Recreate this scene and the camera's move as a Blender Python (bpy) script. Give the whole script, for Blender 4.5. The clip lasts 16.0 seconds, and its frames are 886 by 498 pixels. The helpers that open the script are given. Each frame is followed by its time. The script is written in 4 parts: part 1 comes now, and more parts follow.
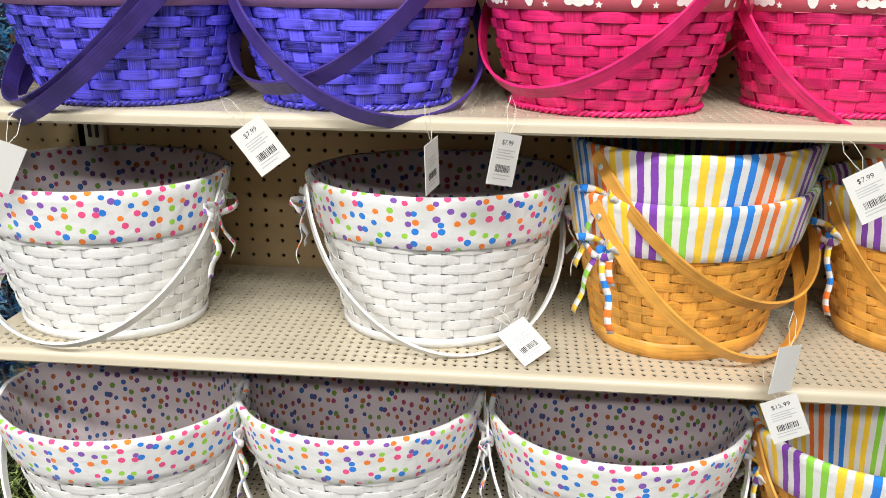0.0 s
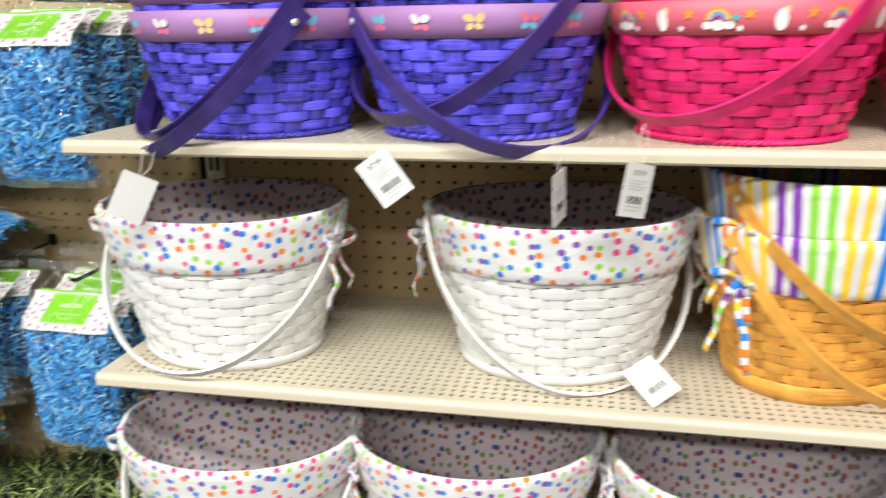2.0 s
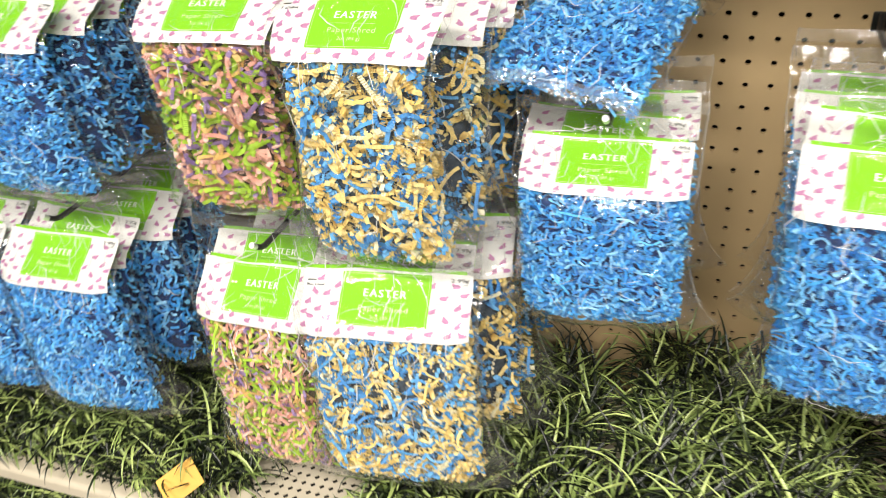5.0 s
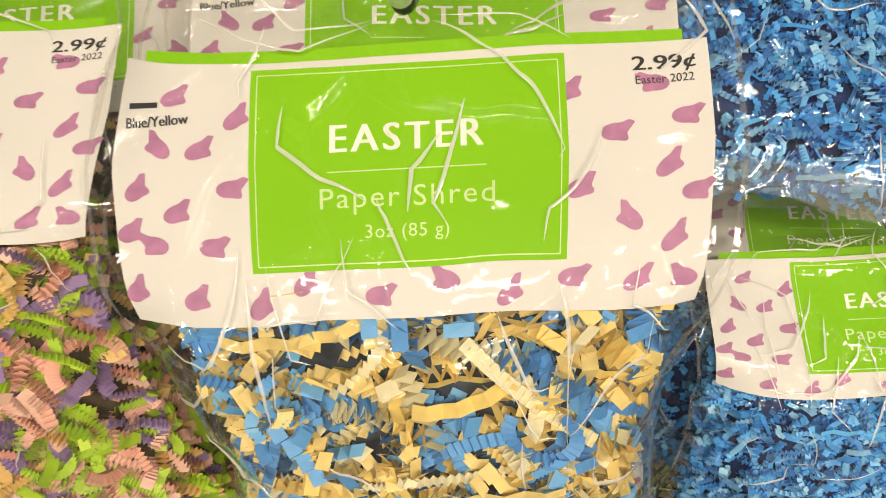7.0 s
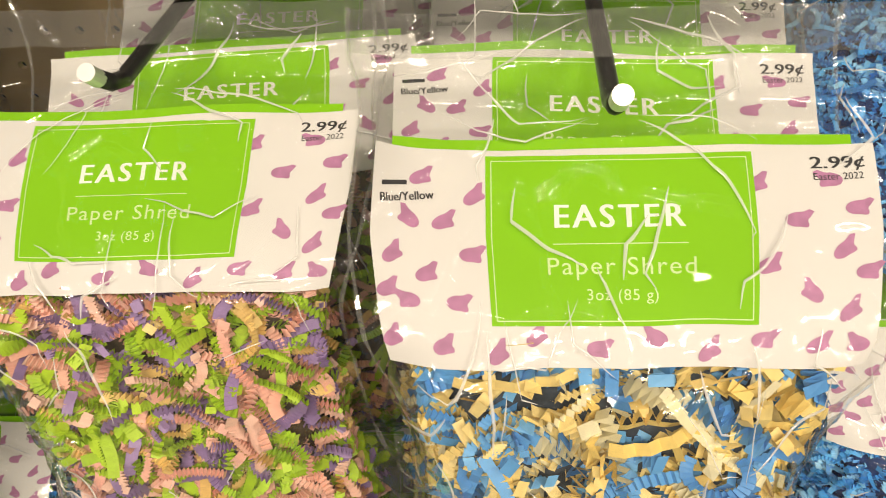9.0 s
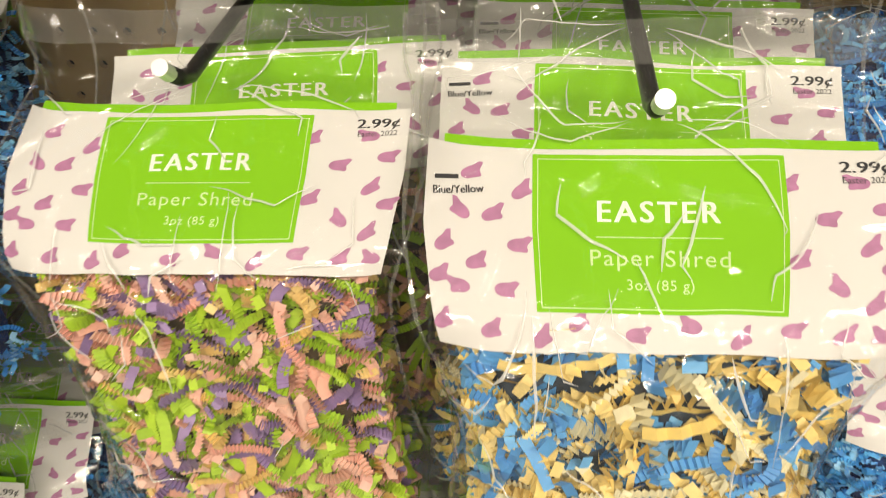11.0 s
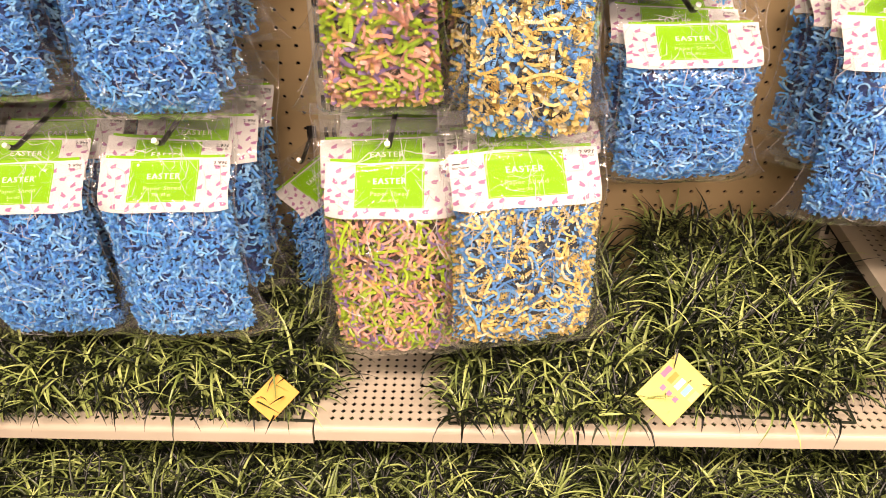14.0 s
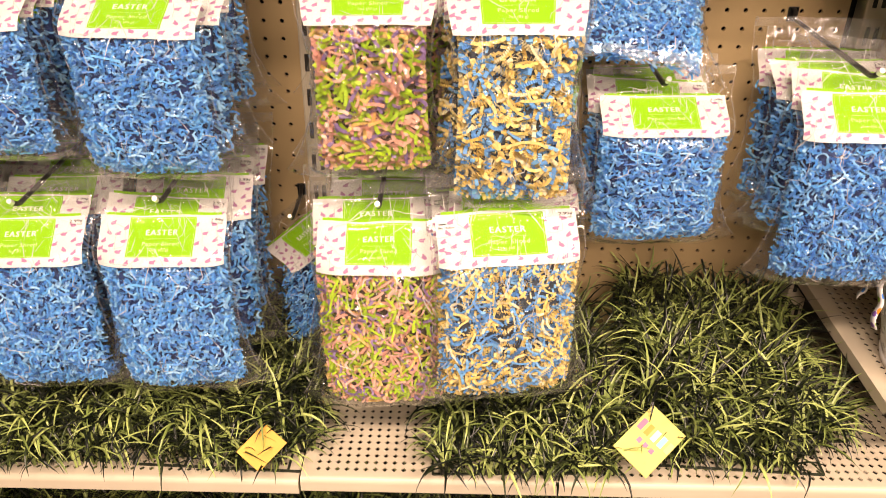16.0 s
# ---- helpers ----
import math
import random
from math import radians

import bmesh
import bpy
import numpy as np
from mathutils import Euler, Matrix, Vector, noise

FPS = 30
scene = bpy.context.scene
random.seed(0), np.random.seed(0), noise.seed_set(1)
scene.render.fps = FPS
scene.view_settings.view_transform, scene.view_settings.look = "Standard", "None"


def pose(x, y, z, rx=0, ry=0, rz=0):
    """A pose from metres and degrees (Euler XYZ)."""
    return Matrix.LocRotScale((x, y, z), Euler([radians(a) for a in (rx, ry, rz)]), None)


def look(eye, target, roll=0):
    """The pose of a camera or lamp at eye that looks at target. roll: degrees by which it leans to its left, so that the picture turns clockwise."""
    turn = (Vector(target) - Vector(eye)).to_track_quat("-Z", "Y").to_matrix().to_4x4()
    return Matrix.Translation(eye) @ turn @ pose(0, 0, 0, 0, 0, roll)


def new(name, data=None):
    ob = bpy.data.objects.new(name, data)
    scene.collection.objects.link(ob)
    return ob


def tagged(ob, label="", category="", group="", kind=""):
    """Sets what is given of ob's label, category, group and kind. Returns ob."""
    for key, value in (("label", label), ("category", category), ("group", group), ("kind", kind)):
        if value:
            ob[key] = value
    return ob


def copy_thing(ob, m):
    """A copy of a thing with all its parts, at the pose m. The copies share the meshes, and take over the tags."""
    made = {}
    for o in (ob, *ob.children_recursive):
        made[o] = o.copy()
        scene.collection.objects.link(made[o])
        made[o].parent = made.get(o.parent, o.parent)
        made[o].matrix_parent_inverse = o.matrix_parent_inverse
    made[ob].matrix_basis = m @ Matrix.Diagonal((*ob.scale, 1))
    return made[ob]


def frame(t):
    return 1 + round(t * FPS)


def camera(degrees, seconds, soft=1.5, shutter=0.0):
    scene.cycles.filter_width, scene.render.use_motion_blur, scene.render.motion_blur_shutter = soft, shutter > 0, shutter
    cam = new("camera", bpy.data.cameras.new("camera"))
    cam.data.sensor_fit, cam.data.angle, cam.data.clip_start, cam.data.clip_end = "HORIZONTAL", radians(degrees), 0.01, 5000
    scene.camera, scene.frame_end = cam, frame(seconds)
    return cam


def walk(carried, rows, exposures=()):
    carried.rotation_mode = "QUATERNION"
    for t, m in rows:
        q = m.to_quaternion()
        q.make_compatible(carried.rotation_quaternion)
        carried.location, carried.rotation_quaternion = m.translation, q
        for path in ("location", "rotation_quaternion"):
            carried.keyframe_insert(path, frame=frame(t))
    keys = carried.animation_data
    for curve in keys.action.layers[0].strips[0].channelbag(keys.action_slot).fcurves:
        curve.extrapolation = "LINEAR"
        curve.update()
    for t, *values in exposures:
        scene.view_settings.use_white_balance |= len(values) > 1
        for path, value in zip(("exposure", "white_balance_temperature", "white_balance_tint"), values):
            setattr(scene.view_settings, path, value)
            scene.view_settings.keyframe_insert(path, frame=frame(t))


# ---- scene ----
cam = camera(57.1, 16.0, soft=0.5, shutter=0.42)
PATH = [
    (0, (0.191, 0.026, 1.538), (0.012, 1.919, 0.915), 0.5),
    (0.5, (0.196, 0.028, 1.54), (-0.009, 1.929, 0.953), 0.3),
    (1, (0.193, 0.028, 1.541), (-0.018, 1.94, 0.993), 0.4),
    (1.5, (0.182, 0.027, 1.543), (-0.045, 1.946, 1.028), 0.2),
    (2, (0.149, 0.044, 1.532), (-0.249, 1.926, 0.986), -1.0),
    (2.5, (0.016, 0.076, 1.559), (-0.588, 1.86, 0.885), -1.6),
    (3, (-0.122, 0.1, 1.531), (-0.862, 1.818, 0.824), -2.2),
    (3.5, (-0.291, 0.167, 1.503), (-1.033, 1.844, 0.703), -2.1),
    (4, (-0.437, 0.197, 1.509), (-1.177, 1.822, 0.608), -2.3),
    (4.2, (-0.495, 0.223, 1.497), (-1.254, 1.822, 0.567), -2.4),
    (6.3, (-0.971, 0.718, 1.409), (-1.173, 2.225, 0.109), -6.1),
    (6.5, (-0.979, 0.754, 1.399), (-1.144, 2.249, 0.081), -5.6),
    (7, (-0.979, 0.791, 1.381), (-1.078, 2.261, 0.028), -4.2),
    (7.5, (-0.975, 0.797, 1.377), (-1.057, 2.258, 0.014), -4.0),
    (8, (-0.983, 0.795, 1.377), (-1.063, 2.262, 0.02), -4.1),
    (8.5, (-1.011, 0.777, 1.396), (-1.129, 2.287, 0.091), -3.8),
    (8.7, (-1.021, 0.767, 1.409), (-1.17, 2.301, 0.134), -3.9),
    (10.8, (-1.033, 0.757, 1.414), (-1.227, 2.314, 0.174), -2.6),
    (11, (-1.034, 0.747, 1.416), (-1.233, 2.304, 0.176), -2.6),
    (11.5, (-1.034, 0.683, 1.435), (-1.25, 2.243, 0.202), -2.7),
    (12, (-1.047, 0.521, 1.449), (-1.251, 2.14, 0.292), -2.5),
    (12.5, (-1.054, 0.344, 1.438), (-1.273, 1.996, 0.331), -3.2),
    (13, (-1.057, 0.226, 1.431), (-1.232, 1.876, 0.315), -2.5),
    (13.5, (-1.056, 0.192, 1.436), (-1.147, 1.842, 0.309), -1.0),
    (14, (-1.053, 0.178, 1.439), (-1.111, 1.83, 0.313), -0.5),
    (14.5, (-1.052, 0.169, 1.445), (-1.092, 1.823, 0.321), -0.1),
    (15, (-1.055, 0.163, 1.451), (-1.077, 1.821, 0.333), 0.2),
    (15.5, (-1.058, 0.152, 1.462), (-1.074, 1.84, 0.39), 0.6),
    (16, (-1.059, 0.145, 1.468), (-1.07, 1.865, 0.447), 0.9),
]
EXPOSURES = [(0, -0.28, 6250, 7), (1.5, -0.21, 6300, 6), (3, 0.04, 6150, 5), (4.2, 0.13, 6200, 6), (6.3, -0.36, 7900, 15), (7.5, -0.72, 8200, 9), (8.7, -0.58, 8050, 12), (10.8, -0.54, 7700, 9), (12, -0.22, 7800, 24), (13.5, 0.06, 8300, 32), (16, 0.09, 9000, 31)]
walk(cam, [(t, look(eye, target, roll)) for t, eye, target, roll in PATH], EXPOSURES)

# ---- light ----
world = bpy.data.worlds.new("store_ambient")
scene.world = world
world.use_nodes = True
world.node_tree.nodes["Background"].inputs["Color"].default_value = (1.0, 0.95, 0.88, 1)
world.node_tree.nodes["Background"].inputs["Strength"].default_value = 0.004


def strip_lamp(x, y, power, sx, sy):
    data = bpy.data.lights.new("ceiling_lamp", "AREA")
    data.shape, data.size, data.size_y, data.energy, data.color = "RECTANGLE", sx, sy, power, (1.0, 0.96, 0.9)
    ob = new("ceiling_lamp", data)
    ob.matrix_world = pose(x, y, 3.17)
    return ob


for lx, ly, lp in ((-1.3, -0.85, 108), (0.6, -0.85, 108), (-1.3, -2.6, 86), (0.6, -2.6, 86)):
    strip_lamp(lx, ly, lp, 1.5, 0.3)


# ---- materials ----
def material(name, color, rough=0.5, metal=0.0, scale=30.0, vary=0.12, bump=0.0, bump_scale=200.0, sheen=0.0, spec=0.5):
    """Principled surface with broad and fine noise in its colour and a fine relief."""
    m = bpy.data.materials.new(name)
    m.use_nodes = True
    nt = m.node_tree
    b = nt.nodes["Principled BSDF"]
    b.inputs["Roughness"].default_value, b.inputs["Metallic"].default_value = rough, metal
    b.inputs["Specular IOR Level"].default_value = spec
    b.inputs["Sheen Weight"].default_value = sheen
    tc = nt.nodes.new("ShaderNodeTexCoord")
    n1 = nt.nodes.new("ShaderNodeTexNoise")
    n1.inputs["Scale"].default_value, n1.inputs["Detail"].default_value = scale, 5
    nt.links.new(tc.outputs["Object"], n1.inputs["Vector"])
    hsv = nt.nodes.new("ShaderNodeHueSaturation")
    hsv.inputs["Color"].default_value = (*color, 1)
    mr = nt.nodes.new("ShaderNodeMapRange")
    mr.inputs["From Min"].default_value, mr.inputs["From Max"].default_value = 0.3, 0.7
    mr.inputs["To Min"].default_value, mr.inputs["To Max"].default_value = 1 - vary, 1 + vary
    nt.links.new(n1.outputs["Fac"], mr.inputs["Value"])
    nt.links.new(mr.outputs["Result"], hsv.inputs["Value"])
    nt.links.new(hsv.outputs["Color"], b.inputs["Base Color"])
    if bump:
        n2 = nt.nodes.new("ShaderNodeTexNoise")
        n2.inputs["Scale"].default_value, n2.inputs["Detail"].default_value = bump_scale, 3
        nt.links.new(tc.outputs["Object"], n2.inputs["Vector"])
        bp = nt.nodes.new("ShaderNodeBump")
        bp.inputs["Strength"].default_value, bp.inputs["Distance"].default_value = bump, 0.001
        nt.links.new(n2.outputs["Fac"], bp.inputs["Height"])
        nt.links.new(bp.outputs["Normal"], b.inputs["Normal"])
    return m


def ramp_node(nt, colors, stops=None):
    r = nt.nodes.new("ShaderNodeValToRGB")
    r.color_ramp.interpolation = "CONSTANT"
    e = r.color_ramp.elements
    while len(e) < len(colors):
        e.new(1.0)
    for i, c in enumerate(colors):
        e[i].position = stops[i] if stops else i / len(colors)
        e[i].color = (*c, 1)
    return r


def island_material(name, colors, rough=0.6, translucent=0.0, bump=0.0, stops=None, smooth=False):
    """Each loose strip or blade takes one of the colours."""
    m = bpy.data.materials.new(name)
    m.use_nodes = True
    nt = m.node_tree
    b = nt.nodes["Principled BSDF"]
    b.inputs["Roughness"].default_value = rough
    g = nt.nodes.new("ShaderNodeNewGeometry")
    r = ramp_node(nt, colors, stops)
    if smooth:
        r.color_ramp.interpolation = "LINEAR"
    nt.links.new(g.outputs["Random Per Island"], r.inputs["Fac"])
    tc = nt.nodes.new("ShaderNodeTexCoord")
    n1 = nt.nodes.new("ShaderNodeTexNoise")
    n1.inputs["Scale"].default_value = 400
    nt.links.new(tc.outputs["Object"], n1.inputs["Vector"])
    mr = nt.nodes.new("ShaderNodeMapRange")
    mr.inputs["To Min"].default_value, mr.inputs["To Max"].default_value = 0.82, 1.18
    nt.links.new(n1.outputs["Fac"], mr.inputs["Value"])
    hsv = nt.nodes.new("ShaderNodeHueSaturation")
    nt.links.new(r.outputs["Color"], hsv.inputs["Color"])
    nt.links.new(mr.outputs["Result"], hsv.inputs["Value"])
    nt.links.new(hsv.outputs["Color"], b.inputs["Base Color"])
    if translucent:
        t = nt.nodes.new("ShaderNodeBsdfTranslucent")
        nt.links.new(hsv.outputs["Color"], t.inputs["Color"])
        mix = nt.nodes.new("ShaderNodeMixShader")
        mix.inputs["Fac"].default_value = translucent
        out = nt.nodes["Material Output"]
        nt.links.new(b.outputs["BSDF"], mix.inputs[1])
        nt.links.new(t.outputs["BSDF"], mix.inputs[2])
        nt.links.new(mix.outputs["Shader"], out.inputs["Surface"])
    return m


def film_material(name, haze, gloss=0.05, rough=0.07):
    """Thin clear cellophane: see-through with crinkled gloss."""
    m = bpy.data.materials.new(name)
    m.use_nodes = True
    nt = m.node_tree
    nt.nodes.remove(nt.nodes["Principled BSDF"])
    out = nt.nodes["Material Output"]
    tr = nt.nodes.new("ShaderNodeBsdfTransparent")
    tr.inputs["Color"].default_value = (0.985, 0.985, 0.98, 1)
    gl = nt.nodes.new("ShaderNodeBsdfGlossy")
    gl.inputs["Roughness"].default_value = rough
    fr = nt.nodes.new("ShaderNodeLayerWeight")
    fr.inputs["Blend"].default_value = 0.5
    pw = nt.nodes.new("ShaderNodeMath")
    pw.operation, pw.inputs[1].default_value = "POWER", 4.0
    ma = nt.nodes.new("ShaderNodeMath")
    ma.operation, ma.inputs[1].default_value, ma.inputs[2].default_value = "MULTIPLY_ADD", 0.8, gloss
    nt.links.new(fr.outputs["Facing"], pw.inputs[0])
    nt.links.new(pw.outputs[0], ma.inputs[0])
    tc = nt.nodes.new("ShaderNodeTexCoord")
    mp = nt.nodes.new("ShaderNodeMapping")
    mp.inputs["Scale"].default_value = (1.0, 1.0, 0.38)
    wn = nt.nodes.new("ShaderNodeTexNoise")
    wn.inputs["Scale"].default_value = 22
    wa = nt.nodes.new("ShaderNodeVectorMath")
    wa.operation = "MULTIPLY_ADD"
    wa.inputs[1].default_value = (0.03, 0.03, 0.03)
    n = nt.nodes.new("ShaderNodeTexVoronoi")
    n.feature = "DISTANCE_TO_EDGE"
    n.inputs["Scale"].default_value = 30
    sm = nt.nodes.new("ShaderNodeMapRange")
    sm.interpolation_type = "SMOOTHSTEP"
    sm.inputs["From Max"].default_value = 0.085
    n2 = nt.nodes.new("ShaderNodeTexNoise")
    n2.inputs["Scale"].default_value, n2.inputs["Detail"].default_value = 60, 3
    mu = nt.nodes.new("ShaderNodeMath")
    mu.operation, mu.inputs[1].default_value = "MULTIPLY_ADD", 0.6
    bp = nt.nodes.new("ShaderNodeBump")
    bp.inputs["Strength"].default_value, bp.inputs["Distance"].default_value = 1.0, 0.0024
    nt.links.new(tc.outputs["Object"], wn.inputs["Vector"])
    nt.links.new(tc.outputs["Object"], n2.inputs["Vector"])
    nt.links.new(wn.outputs["Color"], wa.inputs[0])
    nt.links.new(tc.outputs["Object"], wa.inputs[2])
    nt.links.new(wa.outputs["Vector"], mp.inputs["Vector"])
    nt.links.new(mp.outputs["Vector"], n.inputs["Vector"])
    nt.links.new(n.outputs["Distance"], sm.inputs["Value"])
    nt.links.new(n2.outputs["Fac"], mu.inputs[0])
    nt.links.new(sm.outputs["Result"], mu.inputs[2])
    nt.links.new(mu.outputs[0], bp.inputs["Height"])
    nt.links.new(bp.outputs["Normal"], gl.inputs["Normal"])
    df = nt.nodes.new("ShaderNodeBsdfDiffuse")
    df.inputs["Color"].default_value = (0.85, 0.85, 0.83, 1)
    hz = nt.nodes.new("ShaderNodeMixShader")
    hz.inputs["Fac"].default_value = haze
    nt.links.new(tr.outputs["BSDF"], hz.inputs[1])
    nt.links.new(df.outputs["BSDF"], hz.inputs[2])
    mix = nt.nodes.new("ShaderNodeMixShader")
    nt.links.new(ma.outputs[0], mix.inputs["Fac"])
    nt.links.new(hz.outputs["Shader"], mix.inputs[1])
    nt.links.new(gl.outputs["BSDF"], mix.inputs[2])
    nt.links.new(mix.outputs["Shader"], out.inputs["Surface"])
    return m


def cloth_material(name, stripes, reverse=False):
    """Printed cotton laid out in metres on the UV map: scattered dots, or stripes along the height."""
    m = bpy.data.materials.new(name)
    m.use_nodes = True
    nt = m.node_tree
    b = nt.nodes["Principled BSDF"]
    b.inputs["Roughness"].default_value, b.inputs["Sheen Weight"].default_value = 0.9, 0.15
    b.inputs["Specular IOR Level"].default_value = 0.15
    uv = nt.nodes.new("ShaderNodeUVMap")
    # reverse: muted print, with the basket's inner shade worked into its colours
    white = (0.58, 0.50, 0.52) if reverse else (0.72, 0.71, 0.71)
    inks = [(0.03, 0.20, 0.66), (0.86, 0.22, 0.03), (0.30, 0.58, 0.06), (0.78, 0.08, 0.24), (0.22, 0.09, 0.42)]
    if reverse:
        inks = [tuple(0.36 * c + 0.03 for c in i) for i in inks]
    if stripes:
        sep = nt.nodes.new("ShaderNodeSeparateXYZ")
        nt.links.new(uv.outputs["UV"], sep.inputs["Vector"])
        wob = nt.nodes.new("ShaderNodeTexNoise")
        wob.inputs["Scale"].default_value = 25
        nt.links.new(uv.outputs["UV"], wob.inputs["Vector"])
        add = nt.nodes.new("ShaderNodeMath")
        add.operation = "MULTIPLY_ADD"
        add.inputs[1].default_value = 0.004
        nt.links.new(wob.outputs["Fac"], add.inputs[0])
        nt.links.new(sep.outputs["X"], add.inputs[2])
        mul = nt.nodes.new("ShaderNodeMath")
        mul.operation = "MULTIPLY"
        mul.inputs[1].default_value = 1 / 0.215
        fra = nt.nodes.new("ShaderNodeMath")
        fra.operation = "FRACT"
        nt.links.new(add.outputs[0], mul.inputs[0])
        nt.links.new(mul.outputs[0], fra.inputs[0])
        cs, st, x = [], [], 0.0
        for c in ((0.03, 0.22, 0.72), (0.86, 0.19, 0.03), (0.88, 0.58, 0.04), (0.22, 0.06, 0.42), (0.27, 0.60, 0.06), (0.88, 0.58, 0.04)):
            for k in range(2):
                cs += [c, white]
                st += [x, x + 0.042]
                x += 0.083
        r = ramp_node(nt, cs, st)
        nt.links.new(fra.outputs[0], r.inputs["Fac"])
        color = r.outputs["Color"]
    else:
        color = None
        for k, sc in enumerate((66.0,)):
            mp = nt.nodes.new("ShaderNodeMapping")
            mp.inputs["Location"].default_value = (0.37 * k, 0.19 * k, 0)
            nt.links.new(uv.outputs["UV"], mp.inputs["Vector"])
            v = nt.nodes.new("ShaderNodeTexVoronoi")
            v.voronoi_dimensions = "2D"
            v.inputs["Scale"].default_value, v.inputs["Randomness"].default_value = sc, 0.72
            nt.links.new(mp.outputs["Vector"], v.inputs["Vector"])
            sep = nt.nodes.new("ShaderNodeSeparateColor")
            nt.links.new(v.outputs["Color"], sep.inputs["Color"])
            size = nt.nodes.new("ShaderNodeMapRange")
            size.inputs["To Min"].default_value, size.inputs["To Max"].default_value = 0.225, 0.29
            nt.links.new(sep.outputs["Green"], size.inputs["Value"])
            lt = nt.nodes.new("ShaderNodeMath")
            lt.operation = "LESS_THAN"
            nt.links.new(v.outputs["Distance"], lt.inputs[0])
            nt.links.new(size.outputs["Result"], lt.inputs[1])
            some = nt.nodes.new("ShaderNodeMath")
            some.operation = "LESS_THAN"
            some.inputs[1].default_value = 0.97
            nt.links.new(sep.outputs["Blue"], some.inputs[0])
            both = nt.nodes.new("ShaderNodeMath")
            both.operation = "MULTIPLY"
            nt.links.new(lt.outputs[0], both.inputs[0])
            nt.links.new(some.outputs[0], both.inputs[1])
            r = ramp_node(nt, inks)
            nt.links.new(sep.outputs["Red"], r.inputs["Fac"])
            mx = nt.nodes.new("ShaderNodeMix")
            mx.data_type = "RGBA"
            nt.links.new(both.outputs[0], mx.inputs[0])
            if color is None:
                mx.inputs[6].default_value = (*white, 1)
            else:
                nt.links.new(color, mx.inputs[6])
            nt.links.new(r.outputs["Color"], mx.inputs[7])
            color = mx.outputs[2]
    nt.links.new(color, b.inputs["Base Color"])
    n2 = nt.nodes.new("ShaderNodeTexNoise")
    n2.inputs["Scale"].default_value, n2.inputs["Detail"].default_value = 45, 4
    nt.links.new(uv.outputs["UV"], n2.inputs["Vector"])
    bp = nt.nodes.new("ShaderNodeBump")
    bp.inputs["Strength"].default_value, bp.inputs["Distance"].default_value = 0.5, 0.006
    nt.links.new(n2.outputs["Fac"], bp.inputs["Height"])
    nt.links.new(bp.outputs["Normal"], b.inputs["Normal"])
    return m


def splint_material(name, color, rough, vary):
    """Wood splint: long fine grain along the strip on its UV map, each strip its own tone."""
    m = bpy.data.materials.new(name)
    m.use_nodes = True
    nt = m.node_tree
    b = nt.nodes["Principled BSDF"]
    b.inputs["Roughness"].default_value = rough
    uv = nt.nodes.new("ShaderNodeUVMap")
    mp = nt.nodes.new("ShaderNodeMapping")
    mp.inputs["Scale"].default_value = (14.0, 700.0, 1.0)
    nt.links.new(uv.outputs["UV"], mp.inputs["Vector"])
    n1 = nt.nodes.new("ShaderNodeTexNoise")
    n1.inputs["Scale"].default_value, n1.inputs["Detail"].default_value = 1.0, 4
    nt.links.new(mp.outputs["Vector"], n1.inputs["Vector"])
    n3 = nt.nodes.new("ShaderNodeTexNoise")
    n3.inputs["Scale"].default_value = 24.0
    nt.links.new(uv.outputs["UV"], n3.inputs["Vector"])
    oi = nt.nodes.new("ShaderNodeObjectInfo")
    s1 = nt.nodes.new("ShaderNodeMath")
    s1.operation = "ADD"
    nt.links.new(n1.outputs["Fac"], s1.inputs[0])
    nt.links.new(n3.outputs["Fac"], s1.inputs[1])
    s2 = nt.nodes.new("ShaderNodeMath")
    s2.operation = "MULTIPLY_ADD"
    s2.inputs[1].default_value = 0.35
    nt.links.new(oi.outputs["Random"], s2.inputs[0])
    nt.links.new(s1.outputs[0], s2.inputs[2])
    mr = nt.nodes.new("ShaderNodeMapRange")
    mr.inputs["From Min"].default_value, mr.inputs["From Max"].default_value = 0.88, 1.42
    mr.inputs["To Min"].default_value, mr.inputs["To Max"].default_value = 1 - vary, 1 + vary
    nt.links.new(s2.outputs[0], mr.inputs["Value"])
    hsv = nt.nodes.new("ShaderNodeHueSaturation")
    hsv.inputs["Color"].default_value = (*color, 1)
    nt.links.new(mr.outputs["Result"], hsv.inputs["Value"])
    nt.links.new(hsv.outputs["Color"], b.inputs["Base Color"])
    bp = nt.nodes.new("ShaderNodeBump")
    bp.inputs["Strength"].default_value, bp.inputs["Distance"].default_value = 0.4, 0.0008
    nt.links.new(n1.outputs["Fac"], bp.inputs["Height"])
    nt.links.new(bp.outputs["Normal"], b.inputs["Normal"])
    return m


PEG = material("tan_hardboard", (0.50, 0.355, 0.185), 0.65, scale=5, vary=0.07, bump=0.1)
ENAMEL = material("cream_enamel", (0.58, 0.51, 0.39), 0.38, scale=6, vary=0.05, bump=0.05, bump_scale=500)
# near-black colour that stands for the shade in holes and hollows
DARK = material("hollow_shade", (0.03, 0.025, 0.02), 0.9)
STEEL = material("black_steel", (0.035, 0.035, 0.035), 0.35, 0.6)
CHROME = material("bright_steel", (0.80, 0.80, 0.78), 0.45, 0.8)
FLOOR = material("store_floor_tile", (0.14, 0.135, 0.125), 0.4, scale=3, vary=0.08)
PLAIN = material("painted_plaster", (0.10, 0.095, 0.085), 0.8, scale=2, vary=0.04)
PAPER = material("white_card", (0.68, 0.67, 0.655), 0.6, scale=20, vary=0.03, spec=0.2)
